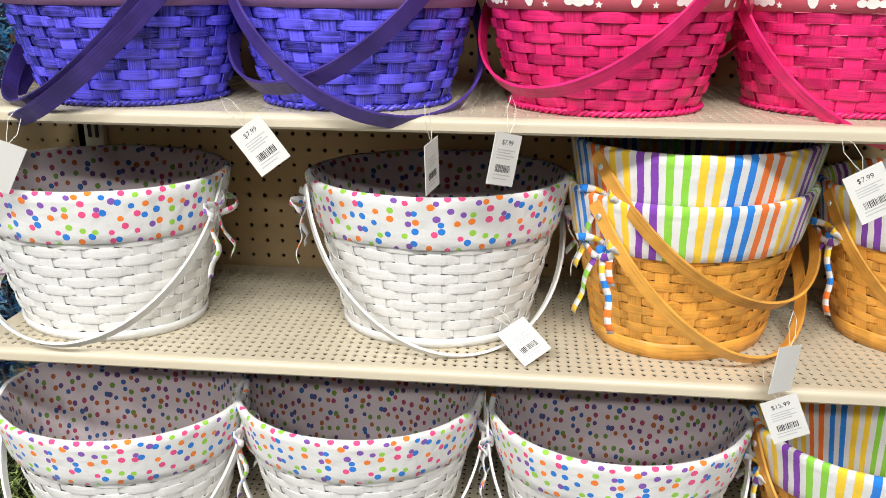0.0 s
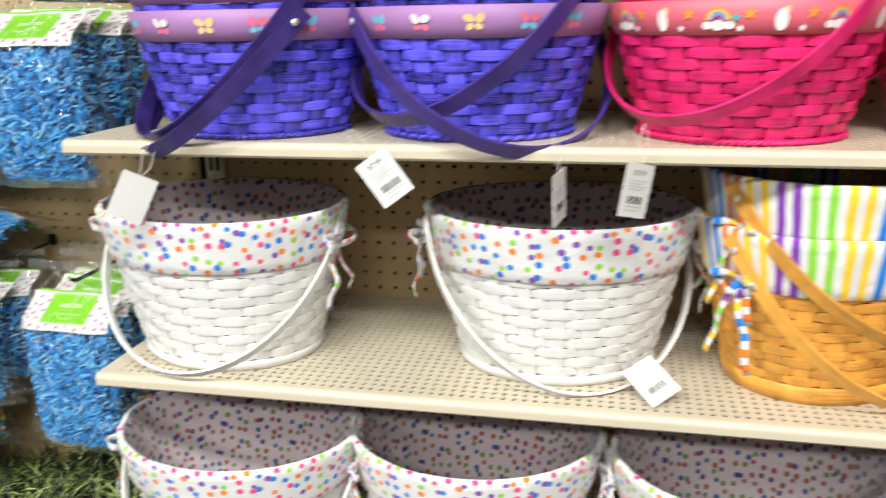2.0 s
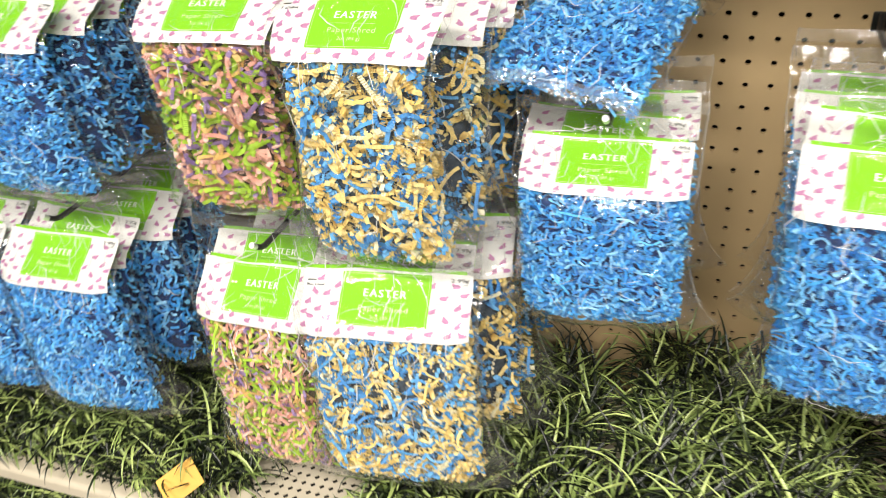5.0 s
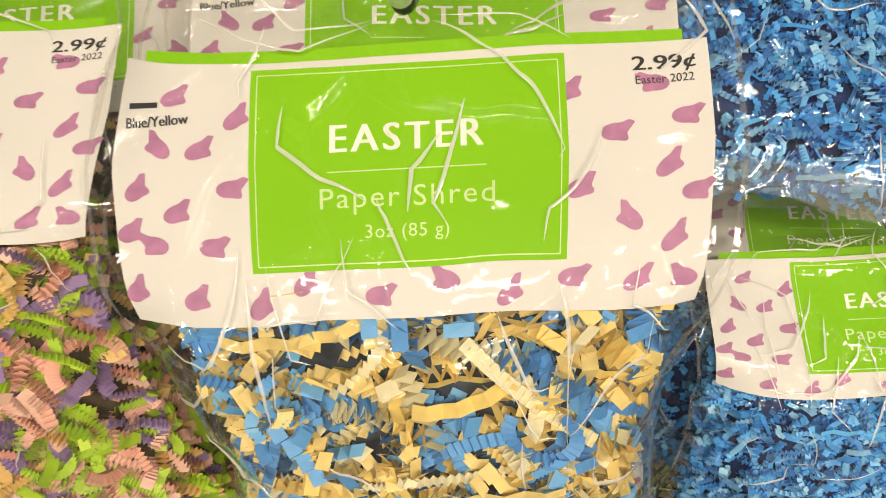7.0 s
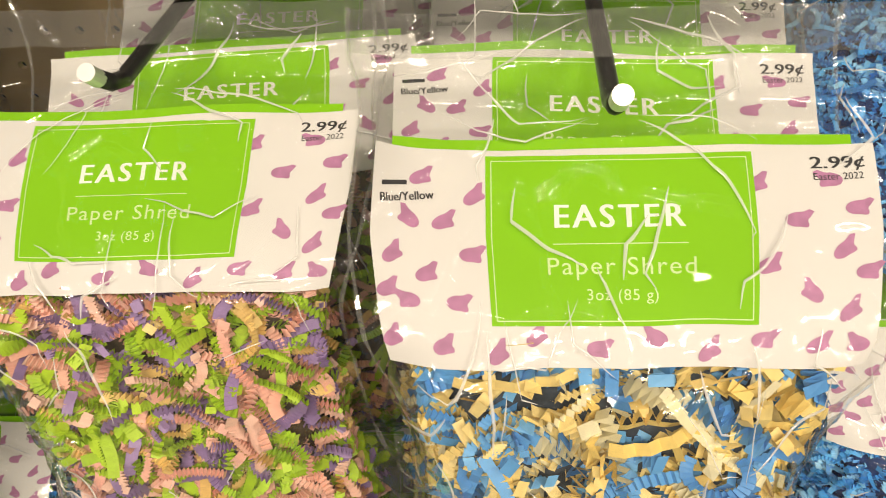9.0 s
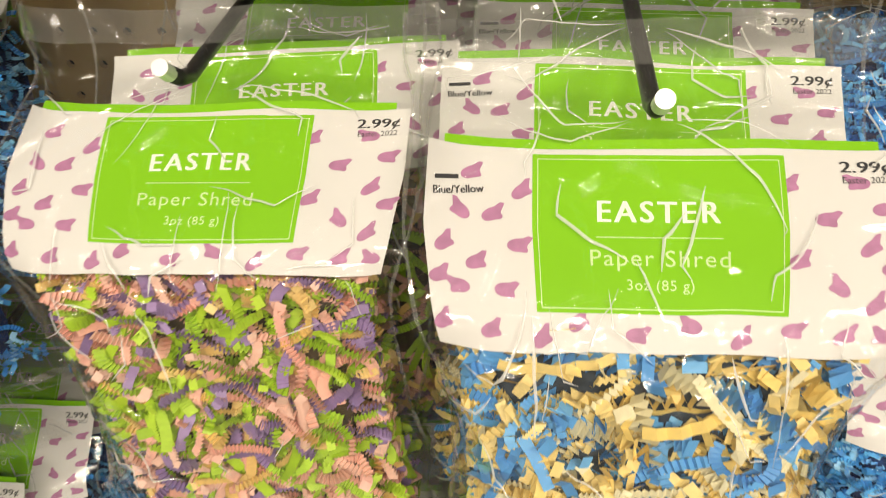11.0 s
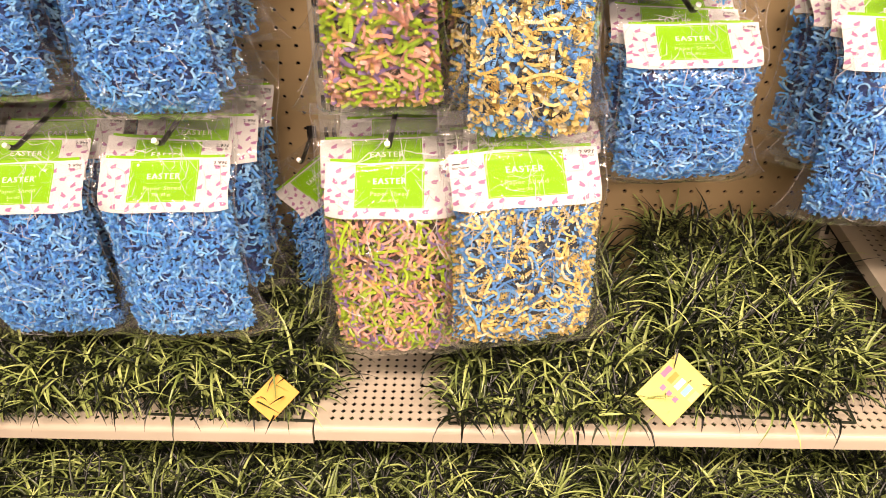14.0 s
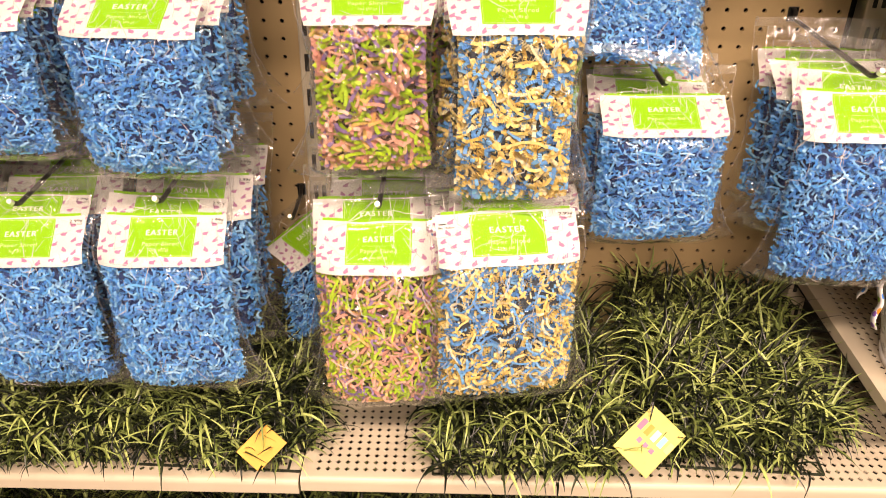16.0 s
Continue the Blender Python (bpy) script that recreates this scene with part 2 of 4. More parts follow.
GREEN = material("green_print", (0.20, 0.52, 0.015), 0.6, scale=14, vary=0.05, spec=0.15)
MAUVE = material("mauve_print", (0.43, 0.18, 0.33), 0.6, scale=300, vary=0.16)
WHITEINK = material("white_print", (0.86, 0.88, 0.80), 0.5)
PALEINK = material("pale_print", (0.58, 0.76, 0.36), 0.55)
INK = material("black_print", (0.03, 0.03, 0.035), 0.6)
GREYINK = material("grey_print", (0.42, 0.42, 0.43), 0.6)
STRING = material("clear_thread", (0.75, 0.72, 0.65), 0.4)
FILM = film_material("clear_film", 0.010)
SEAL = film_material("film_seal", 0.07, 0.12)
FOLD = film_material("film_fold", 0.11, 0.16)
# strong white haze: the highlights along film folds, given as colour
CREASE_GLINT = film_material("film_crease", 0.52, 0.10, 0.15)
DOTS = cloth_material("dotted_cotton", False)
DOTS_BACK_SHADED = cloth_material("dotted_cotton_reverse_shaded", False, True)
STRIPES = cloth_material("striped_cotton", True)
WHITE_SPLINT = splint_material("white_splint", (0.75, 0.74, 0.73), 0.5, 0.08)
HONEY_SPLINT = splint_material("honey_splint", (0.70, 0.34, 0.06), 0.36, 0.30)
# wide tone spread: grain plus the weave's sheen, put into the colour
PURPLE_SPLINT = splint_material("purple_splint", (0.098, 0.082, 0.64), 0.26, 0.80)
PINK_SPLINT = splint_material("pink_splint", (0.68, 0.02, 0.15), 0.34, 0.4)
PURPLE_STRAP = splint_material("purple_strap", (0.045, 0.026, 0.17), 0.36, 0.4)
LILAC = material("lilac_band", (0.36, 0.18, 0.41), 0.55, scale=25, vary=0.08)
CORAL = material("coral_band", (0.70, 0.13, 0.19), 0.5, scale=25, vary=0.07)
YELLOW_BLUE = island_material("yellow_blue_shred", [(0.90, 0.70, 0.28), (0.10, 0.38, 0.76), (0.90, 0.72, 0.32), (0.88, 0.66, 0.22), (0.15, 0.46, 0.82), (0.86, 0.80, 0.55), (0.90, 0.70, 0.28), (0.08, 0.32, 0.70)], 0.55, 0.12)
PINK_GREEN = island_material("pink_green_shred", [(0.90, 0.54, 0.44), (0.46, 0.68, 0.05), (0.90, 0.60, 0.50), (0.38, 0.26, 0.50), (0.88, 0.50, 0.42), (0.50, 0.72, 0.06), (0.88, 0.64, 0.26), (0.48, 0.70, 0.08)], 0.55, 0.12)
BLUE_SHRED = island_material("blue_shred", [(0.05, 0.38, 0.85), (0.10, 0.50, 0.93), (0.22, 0.63, 0.96), (0.06, 0.42, 0.87), (0.32, 0.68, 0.95), (0.11, 0.41, 0.83)], 0.5, 0.12)
# near-black fill: the shade between paper strips, put in as colour
GAP_SHADES = {"yellow": material("yellow_blue_gap_shade", (0.035, 0.05, 0.07), 0.8, scale=160, vary=0.6), "pink": material("pink_green_gap_shade", (0.06, 0.04, 0.02), 0.8, scale=160, vary=0.6), "blue": material("blue_gap_shade", (0.008, 0.035, 0.13), 0.8, scale=160, vary=0.6)}
# darkest and brightest blades put shaded gaps and highlights into the colour
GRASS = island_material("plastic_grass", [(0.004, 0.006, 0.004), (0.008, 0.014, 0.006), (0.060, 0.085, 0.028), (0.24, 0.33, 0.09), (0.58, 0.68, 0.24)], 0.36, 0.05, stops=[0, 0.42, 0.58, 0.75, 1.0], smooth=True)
# dark grid, taken darker still for the shade down between blades
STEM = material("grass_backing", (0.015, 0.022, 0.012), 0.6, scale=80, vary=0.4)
CARD_YELLOW = material("pale_yellow_card", (0.60, 0.58, 0.15), 0.5, scale=18, vary=0.1)
CARD_AMBER = material("amber_card", (0.78, 0.45, 0.10), 0.5, scale=18, vary=0.12)


# ---- mesh helpers ----
def mesh(name, verts, faces, mat=None, uv=None, smooth=False):
    me = bpy.data.meshes.new(name)
    me.from_pydata([tuple(map(float, v)) for v in verts], [], [tuple(map(int, f)) for f in faces])
    if uv is not None:
        lay = me.uv_layers.new(name="UVMap")
        idx = np.zeros(len(me.loops), dtype=np.int32)
        me.loops.foreach_get("vertex_index", idx)
        lay.data.foreach_set("uv", np.asarray(uv, dtype=np.float32)[idx].ravel())
    if smooth:
        me.polygons.foreach_set("use_smooth", [True] * len(me.polygons))
    if mat:
        me.materials.append(mat)
    me.update()
    return me


def part(name, me, parent, label="", m=None):
    ob = new(name, me)
    ob.parent = parent
    if m is not None:
        ob.matrix_basis = m
    if label:
        ob["label"] = label
    return ob


def thing(name, label, category, group="", kind="", me=None):
    return tagged(new(name, me), label, category, group, kind)


def box_geo(x0, x1, y0, y1, z0, z1):
    v = [(x, y, z) for z in (z0, z1) for y in (y0, y1) for x in (x0, x1)]
    return v, [(0, 2, 3, 1), (4, 5, 7, 6), (0, 1, 5, 4), (2, 6, 7, 3), (0, 4, 6, 2), (1, 3, 7, 5)]


def join(*geos):
    vs, fs = [], []
    for v, f in geos:
        n = len(vs)
        vs += list(v)
        fs += [tuple(i + n for i in q) for q in f]
    return vs, fs


def bevelled_box(name, x0, x1, y0, y1, z0, z1, r, mat, seg=2):
    bm = bmesh.new()
    v, f = box_geo(x0, x1, y0, y1, z0, z1)
    vv = [bm.verts.new(p) for p in v]
    for q in f:
        bm.faces.new([vv[i] for i in q])
    bmesh.ops.bevel(bm, geom=bm.edges[:], offset=r, segments=seg, affect="EDGES", profile=0.5)
    me = bpy.data.meshes.new(name)
    bm.to_mesh(me)
    bm.free()
    me.materials.append(mat)
    return me


def sweep(points, normals, width, thick, closed=False):
    """A flat band along points; normals give the way of its thickness."""
    p = np.asarray(points, float)
    n = np.asarray(normals, float)
    if n.ndim == 1:
        n = np.tile(n, (len(p), 1))
    t = np.gradient(p, axis=0)
    if closed:
        t = np.roll(p, -1, 0) - np.roll(p, 1, 0)
    t /= np.linalg.norm(t, axis=1)[:, None] + 1e-9
    w = np.cross(t, n)
    w /= np.linalg.norm(w, axis=1)[:, None] + 1e-9
    n = np.cross(w, t)
    wd = np.asarray(width, float).reshape(-1, 1) if np.ndim(width) else np.full((len(p), 1), width)
    ring = [p + w * wd / 2 + n * thick / 2, p - w * wd / 2 + n * thick / 2, p - w * wd / 2 - n * thick / 2, p + w * wd / 2 - n * thick / 2]
    v = np.stack(ring, 1).reshape(-1, 3)
    k = len(p)
    faces, uv = [], []
    arc = np.r_[0, np.cumsum(np.linalg.norm(np.diff(p, axis=0), axis=1))]
    for i in range(k):
        for c in (0.5, -0.5, -0.45, 0.45):
            uv.append((arc[i], c * float(wd[i, 0])))
    for i in range(k if closed else k - 1):
        j = (i + 1) % k
        for a in range(4):
            b = (a + 1) % 4
            faces.append((4 * i + a, 4 * i + b, 4 * j + b, 4 * j + a))
    if not closed:
        faces += [(3, 2, 1, 0), (4 * k - 4, 4 * k - 3, 4 * k - 2, 4 * k - 1)]
    return v, faces, uv


def tube(points, r, n=8):
    p = np.asarray(points, float)
    t = np.gradient(p, axis=0)
    t /= np.linalg.norm(t, axis=1)[:, None] + 1e-9
    ref = np.array([0.31, 0.2, 0.93]) if abs(t[0, 2]) < 0.8 else np.array([1.0, 0.1, 0.0])
    v, f = [], []
    for i in range(len(p)):
        a = np.cross(t[i], ref)
        a /= np.linalg.norm(a)
        b = np.cross(t[i], a)
        for k in range(n):
            c = 2 * math.pi * k / n
            v.append(p[i] + r * (math.cos(c) * a + math.sin(c) * b))
    for i in range(len(p) - 1):
        for k in range(n):
            f.append((i * n + k, i * n + (k + 1) % n, (i + 1) * n + (k + 1) % n, (i + 1) * n + k))
    f += [tuple(range(n))[::-1], tuple((len(p) - 1) * n + k for k in range(n))]
    return v, f


def perforated(cols, rows, pitch, hole, sides, depth):
    """A sheet in the plane of its two axes, with a real hole in each cell; the first hole is at 0, 0."""
    v, f = [], []
    h = pitch / 2
    rim8 = [(h, 0), (h, h), (0, h), (-h, h), (-h, 0), (-h, -h), (0, -h), (h, -h)]
    for i in range(cols):
        for j in range(rows):
            cx, cy, n = i * pitch, j * pitch, len(v)
            v += [(cx + a, cy + b, 0) for a, b in rim8]
            for k in range(sides):
                c = 2 * math.pi * k / sides
                v.append((cx + hole * math.cos(c), cy + hole * math.sin(c), 0))
            for k in range(sides):
                c = 2 * math.pi * k / sides
                v.append((cx + hole * math.cos(c), cy + hole * math.sin(c), -depth))
            for k in range(sides):
                q = (k + 1) % sides
                if sides == 8:
                    f.append((n + k, n + q, n + 8 + q, n + 8 + k))
                else:
                    f.append((n + 2 * k, n + 2 * k + 1, n + (2 * k + 2) % 8, n + 8 + q, n + 8 + k))
                f.append((n + 8 + k, n + 8 + q, n + 8 + sides + q, n + 8 + sides + k))
    return v, f


def text_geo(body, size, spacing=1.0):
    """Outline of a word in the built-in font, centred, as flat faces."""
    cu = bpy.data.curves.new("word", "FONT")
    cu.body, cu.size, cu.align_x, cu.align_y, cu.resolution_u = body, size, "CENTER", "CENTER", 3
    cu.space_character = spacing
    ob = new("word", cu)
    dg = bpy.context.evaluated_depsgraph_get()
    me = bpy.data.meshes.new_from_object(ob.evaluated_get(dg))
    v = [tuple(q.co[:2]) for q in me.vertices]
    f = [tuple(p.vertices) for p in me.polygons]
    bpy.data.objects.remove(ob)
    bpy.data.curves.remove(cu)
    bpy.data.meshes.remove(me)
    return v, f


# ---- setting ----
P = 0.0254
PEG_Y, FRONT = 1.27, 0.911
Z1, Z2, Z3 = 1.398, 1.091, 0.786      # shelf tops in the basket bay
ZL, ZB = 0.657, 0.40                  # shelf tops in the hanging bay
BAY, JOINT = -0.503, -1.255


def pegboard(name, x0, z0, cols, rows):
    v, f = perforated(cols, rows, P, 0.0033, 8, 0.005)
    ob = new(name, mesh(name, v, f, PEG))
    ob.matrix_world = pose(x0, PEG_Y, z0, 90)
    return tagged(ob, "tan perforated hardboard back panel of the store shelving", "pegboard", kind="structure")


pegboard("wall_pegboard_left", -1.294 - 26 * P, 1.06 - 17 * P, 57, 46)
pegboard("wall_pegboard_right", -0.166 - 12 * P, 1.310 - 22 * P, 50, 34)
# dark sheet in place of the shade seen through the peg holes
tagged(new("wall_behind_pegboard", mesh("wall_behind", *box_geo(-2.4, 1.6, PEG_Y + 0.03, PEG_Y + 0.06, 0, 2.0), DARK)), "near-black sheet for the shade behind the perforated panels", "wall", kind="structure")
tagged(new("floor", mesh("floor", *box_geo(-4, 4, -3.2, 1.6, -0.05, 0), FLOOR)), "grey polished store floor tiles", "floor", kind="structure")
tagged(new("ceiling", mesh("ceiling", *box_geo(-4, 4, -3.2, 1.6, 3.2, 3.25), PLAIN)), "plain dark grey store ceiling", "ceiling", kind="structure")
for nm, g in (("wall_south", box_geo(-4, 4, -3.25, -3.2, 0, 3.2)), ("wall_west", box_geo(-4.05, -4, -3.2, 1.6, 0, 3.2)), ("wall_east", box_geo(4, 4.05, -3.2, 1.6, 0, 3.2)), ("wall_north", box_geo(-4, 4, 1.6, 1.65, 0, 3.2))):
    tagged(new(nm, mesh(nm, *g, PLAIN)), "plain painted store wall", "wall", kind="structure")


def upright(x):
    ob = thing("shelf_upright", "cream slotted steel upright between the pegboard panels", "upright", kind="structure")
    part("post", bevelled_box("post", x - 0.016, x + 0.016, PEG_Y - 0.012, PEG_Y + 0.02, 0.1, 1.9, 0.002, ENAMEL), ob)
    # each slot is a dark bar, its inner shade given as colour
    sl = bevelled_box("slot", -0.003, 0.003, -0.0016, 0.0, -0.0125, 0.0125, 0.0006, DARK, 1)
    for i in range(24):
        for s in (-0.006, 0.006):
            part("slot", sl, ob, m=pose(x + s, PEG_Y - 0.0121, 0.65 + i * 0.0508))


upright(-0.487)
upright(JOINT)


def shelf(name, x0, x1, ztop, yfront, lip):
    """Perforated steel shelf with a rounded front lip and folded ends."""
    q = 0.0127
    ob = thing(name, "cream enamelled steel shelf with diamond perforations", "shelf", kind="structure")
    cols, rows = int((x1 - x0 - 0.03) / q), int((PEG_Y - 0.012 - yfront - 0.017) / q)
    mx = (x1 - x0 - cols * q) / 2
    y0 = yfront + 0.013
    v, f = perforated(cols, rows, q, 0.0042, 4, 0.002)
    part("deck", mesh("deck", v, f, ENAMEL), ob, m=pose(x0 + mx + q / 2, y0 + q / 2, ztop))
    geo = [box_geo(x0, x0 + mx, yfront + 0.013, PEG_Y - 0.01, ztop - 0.003, ztop), box_geo(x1 - mx, x1, yfront + 0.013, PEG_Y - 0.01, ztop - 0.003, ztop),
           box_geo(x0 + mx, x1 - mx, y0 + rows * q, PEG_Y - 0.01, ztop - 0.003, ztop), box_geo(x0, x0 + 0.002, yfront + 0.01, PEG_Y - 0.01, ztop - lip, ztop - 0.003), box_geo(x1 - 0.002, x1, yfront + 0.01, PEG_Y - 0.01, ztop - lip, ztop - 0.003)]
    part("deck_edge", mesh("deck_edge", *join(*geo), ENAMEL), ob)
    prof, r = [(y0, ztop)], 0.008
    for k in range(7):
        a = math.pi / 2 * k / 6
        prof.append((yfront + r - r * math.sin(a), ztop - r + r * math.cos(a)))
    prof += [(yfront, ztop - lip + 0.003), (yfront + 0.003, ztop - lip), (yfront + 0.022, ztop - lip)]
    v, f = [], []
    for x in (x0, x1):
        v += [(x, a, b) for a, b in prof]
    n = len(prof)
    f = [(i, i + 1, n + i + 1, n + i) for i in range(n - 1)] + [tuple(range(n))[::-1], tuple(range(n, 2 * n))]
    part("front_lip", mesh("front_lip", v, f, ENAMEL, smooth=False), ob)
    # added dark plate: puts shade behind the deck's perforations
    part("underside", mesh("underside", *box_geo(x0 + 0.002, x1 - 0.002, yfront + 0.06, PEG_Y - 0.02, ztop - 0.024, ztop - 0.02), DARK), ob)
    return ob


shelf("shelf_top", BAY, 0.72, Z1, FRONT, 0.018)
# out of view; added for the shade on the board behind the top baskets
shelf("shelf_above", BAY, 0.72, Z1 + 0.36, FRONT, 0.018)
shelf("shelf_middle", BAY, 0.72, Z2, FRONT, 0.018)
shelf("shelf_bottom", BAY, 0.72, Z3, FRONT, 0.018)
shelf("shelf_mat_left", -2.02, JOINT + 0.004, ZL - 0.006, FRONT, 0.025)
shelf("shelf_mat_right", JOINT + 0.007, BAY + 0.2, ZL, FRONT, 0.025)
shelf("shelf_low", -2.02, BAY + 0.2, ZB, 0.86, 0.032)


# ---- baskets ----
def ring_point(b, th, h, off=0.0):
    t = min(max(h / b["H"], 0.0), 1.1)
    k = t ** 0.88
    rx = b["rb"][0] + (b["rt"][0] - b["rb"][0]) * k + off
    ry = b["rb"][1] + (b["rt"][1] - b["rb"][1]) * k + off
    return (rx * math.cos(th), ry * math.sin(th), h)


def loft(b, profile, n, mat, name, wave=0.0, vscale=1.0, seed=0):
    """Closed rings round the basket; profile rows are height, offset and the running cloth length."""
    v, f, uv = [], [], []
    rm = (b["rt"][0] + b["rt"][1]) / 2
    for h, off, run in profile:
        for k in range(n + 1):
            th = 2 * math.pi * k / n
            w = wave * (noise.noise((4.2 * math.cos(th) + seed, 4.2 * math.sin(th), run * 14)) + 0.55 * noise.noise((13 * math.cos(th) + seed, 13 * math.sin(th), run * 9 + 4)))
            v.append(ring_point(b, th, h + w * 0.4 * (run > 0.02), off + w))
            uv.append((th * rm + seed, run * vscale))
    for i in range(len(profile) - 1):
        for k in range(n):
            a = i * (n + 1) + k
            f.append((a, a + 1, a + n + 2, a + n + 1))
    return mesh(name, v, f, mat, uv, smooth=True)


def weaver_mesh(b, h, hh, phase, n, mat):
    seg = 6
    N = n * seg
    v, f, uv = [], [], []
    amp = b["amp"]
    for k in range(N):
        th = 2 * math.pi * k / N
        s = math.cos(math.pi * k / seg + phase)
        o = amp * math.copysign(abs(s) ** 0.6, s)
        jit = 0.0009 * noise.noise((th * 3, h * 50, 1.7))
        for dh, do in ((-hh / 2, 0.0), (-hh / 4, b["bulge"]), (hh / 4, b["bulge"]), (hh / 2, 0.0), (hh / 2, -0.0012), (-hh / 2, -0.0012)):
            v.append(ring_point(b, th, h + dh * (1.0 - 0.06 * (s < 0)) + jit, o + do))
            uv.append((th * 0.15 + h * 9 + 0.3 * math.floor(k / seg + 0.5), dh + h * 7))
    for k in range(N):
        j = (k + 1) % N
        for a in range(6):
            c = (a + 1) % 6
            f.append((k * 6 + a, j * 6 + a, j * 6 + c, k * 6 + c))
    return mesh("weaver", v, f, mat, uv, smooth=False)


def handle_geo(b, length, drop, width):
    """Half hoop from one side pivot to the other, swung down by drop degrees to the front."""
    hz = b["H"] - b["pivot"]
    x, _, _ = ring_point(b, 0, hz, 0.010)
    d = np.array([0, -math.cos(radians(drop)), -math.sin(radians(drop))])
    pts, nor = [], []
    nrm = np.array([0, -d[2], d[1]])
    for k in range(41):
        a = math.pi * k / 40
        e = length * math.sin(a) ** 1.05
        pts.append(np.array([-x * math.cos(a) * (1 + 0.05 * math.sin(a)), 0, hz]) + d * e)
    pts = [pts[0] - d * 0.018] + pts + [pts[-1] - d * 0.018]
    p = np.array(pts)
    t = np.gradient(p, axis=0)
    return sweep(p, np.cross(t, nrm), width, 0.0032)


def rivet_mesh(r):
    bm = bmesh.new()
    bmesh.ops.create_uvsphere(bm, u_segments=10, v_segments=6, radius=r)
    for q in bm.verts:
        q.co.x *= 0.45
    me = bpy.data.meshes.new("rivet")
    bm.to_mesh(me)
    bm.free()
    me.materials.append(CHROME)
    return me


def bow(b, side, parent, mat, seed):
    """Tied cotton ribbon at the handle's pivot: knot, two loops and two tails."""
    rnd = random.Random(seed)
    o = np.array(ring_point(b, 0 if side > 0 else math.pi, b["H"] - (0.066 if mat is STRIPES else 0.045), 0.012))
    o[1] += 0.004 if mat is STRIPES else -0.012
    for k, name in enumerate(("bow_loop", "bow_loop", "bow_tail", "bow_tail")):
        s = -1 if k % 2 else 1
        pts = []
        if name == "bow_loop":
            for i in range(15):
                a = 2 * math.pi * i / 14
                r = (0.027 if mat is STRIPES else 0.036) + rnd.uniform(-0.002, 0.002)
                pts.append(o + np.array([0.006 * math.sin(2 * a) + side * 0.006 * (1 - math.cos(a)), s * r * (1 - math.cos(a)) / 2 - 0.004, 0.009 * math.sin(a) + 0.010 * (1 - math.cos(a)) / 2]))
            wd = 0.009
        else:
            L = rnd.uniform(0.05, 0.085) * (1.35 if mat is STRIPES else 1.0)
            for i in range(14):
                q = i / 13
                pts.append(o + np.array([side * 0.010 * math.sin(q * 2.4) + 0.004 * math.sin(q * 9 + k), s * 0.030 * q ** 0.7 - 0.004, -L * q + 0.004 * math.sin(q * 6 + k)]))
            wd = 0.009
        v, f, uv = sweep(pts, (side, 0.25 * s, 0.1), wd, 0.0009)
        part(name, mesh(name, v, f, mat, np.array(uv) + (seed * 0.13 + k * 0.07, 0), smooth=True), parent)
    kn = bevelled_box("bow_knot", o[0] - 0.006, o[0] + 0.006, o[1] - 0.009, o[1] + 0.003, o[2] - 0.006, o[2] + 0.006, 0.004, mat)
    part("bow_knot", kn, parent)


def blob(cx, cy, rx, ry, turn=0.0, n=10):
    c, s = math.cos(turn), math.sin(turn)
    v = [(cx + rx * math.cos(2 * math.pi * k / n) * c - ry * math.sin(2 * math.pi * k / n) * s, cy + rx * math.cos(2 * math.pi * k / n) * s + ry * math.sin(2 * math.pi * k / n) * c) for k in range(n)]
    return v, [tuple(range(n))]


def star(cx, cy, r):
    v = [(cx, cy)] + [(cx + (r if k % 2 == 0 else r * 0.45) * math.sin(math.pi * k / 5), cy + (r if k % 2 == 0 else r * 0.45) * math.cos(math.pi * k / 5)) for k in range(10)]
    return v, [(0, 1 + (k + 1) % 10, 1 + k) for k in range(10)]


PRINT = {n: material(n + "_print", c, 0.55) for n, c in (("sky", (0.20, 0.55, 0.75)), ("rose", (0.85, 0.18, 0.30)), ("butter", (0.85, 0.58, 0.25)), ("orange", (0.86, 0.33, 0.05)), ("teal", (0.08, 0.45, 0.48)), ("cream", (0.85, 0.82, 0.80)), ("violet", (0.30, 0.18, 0.55)))}


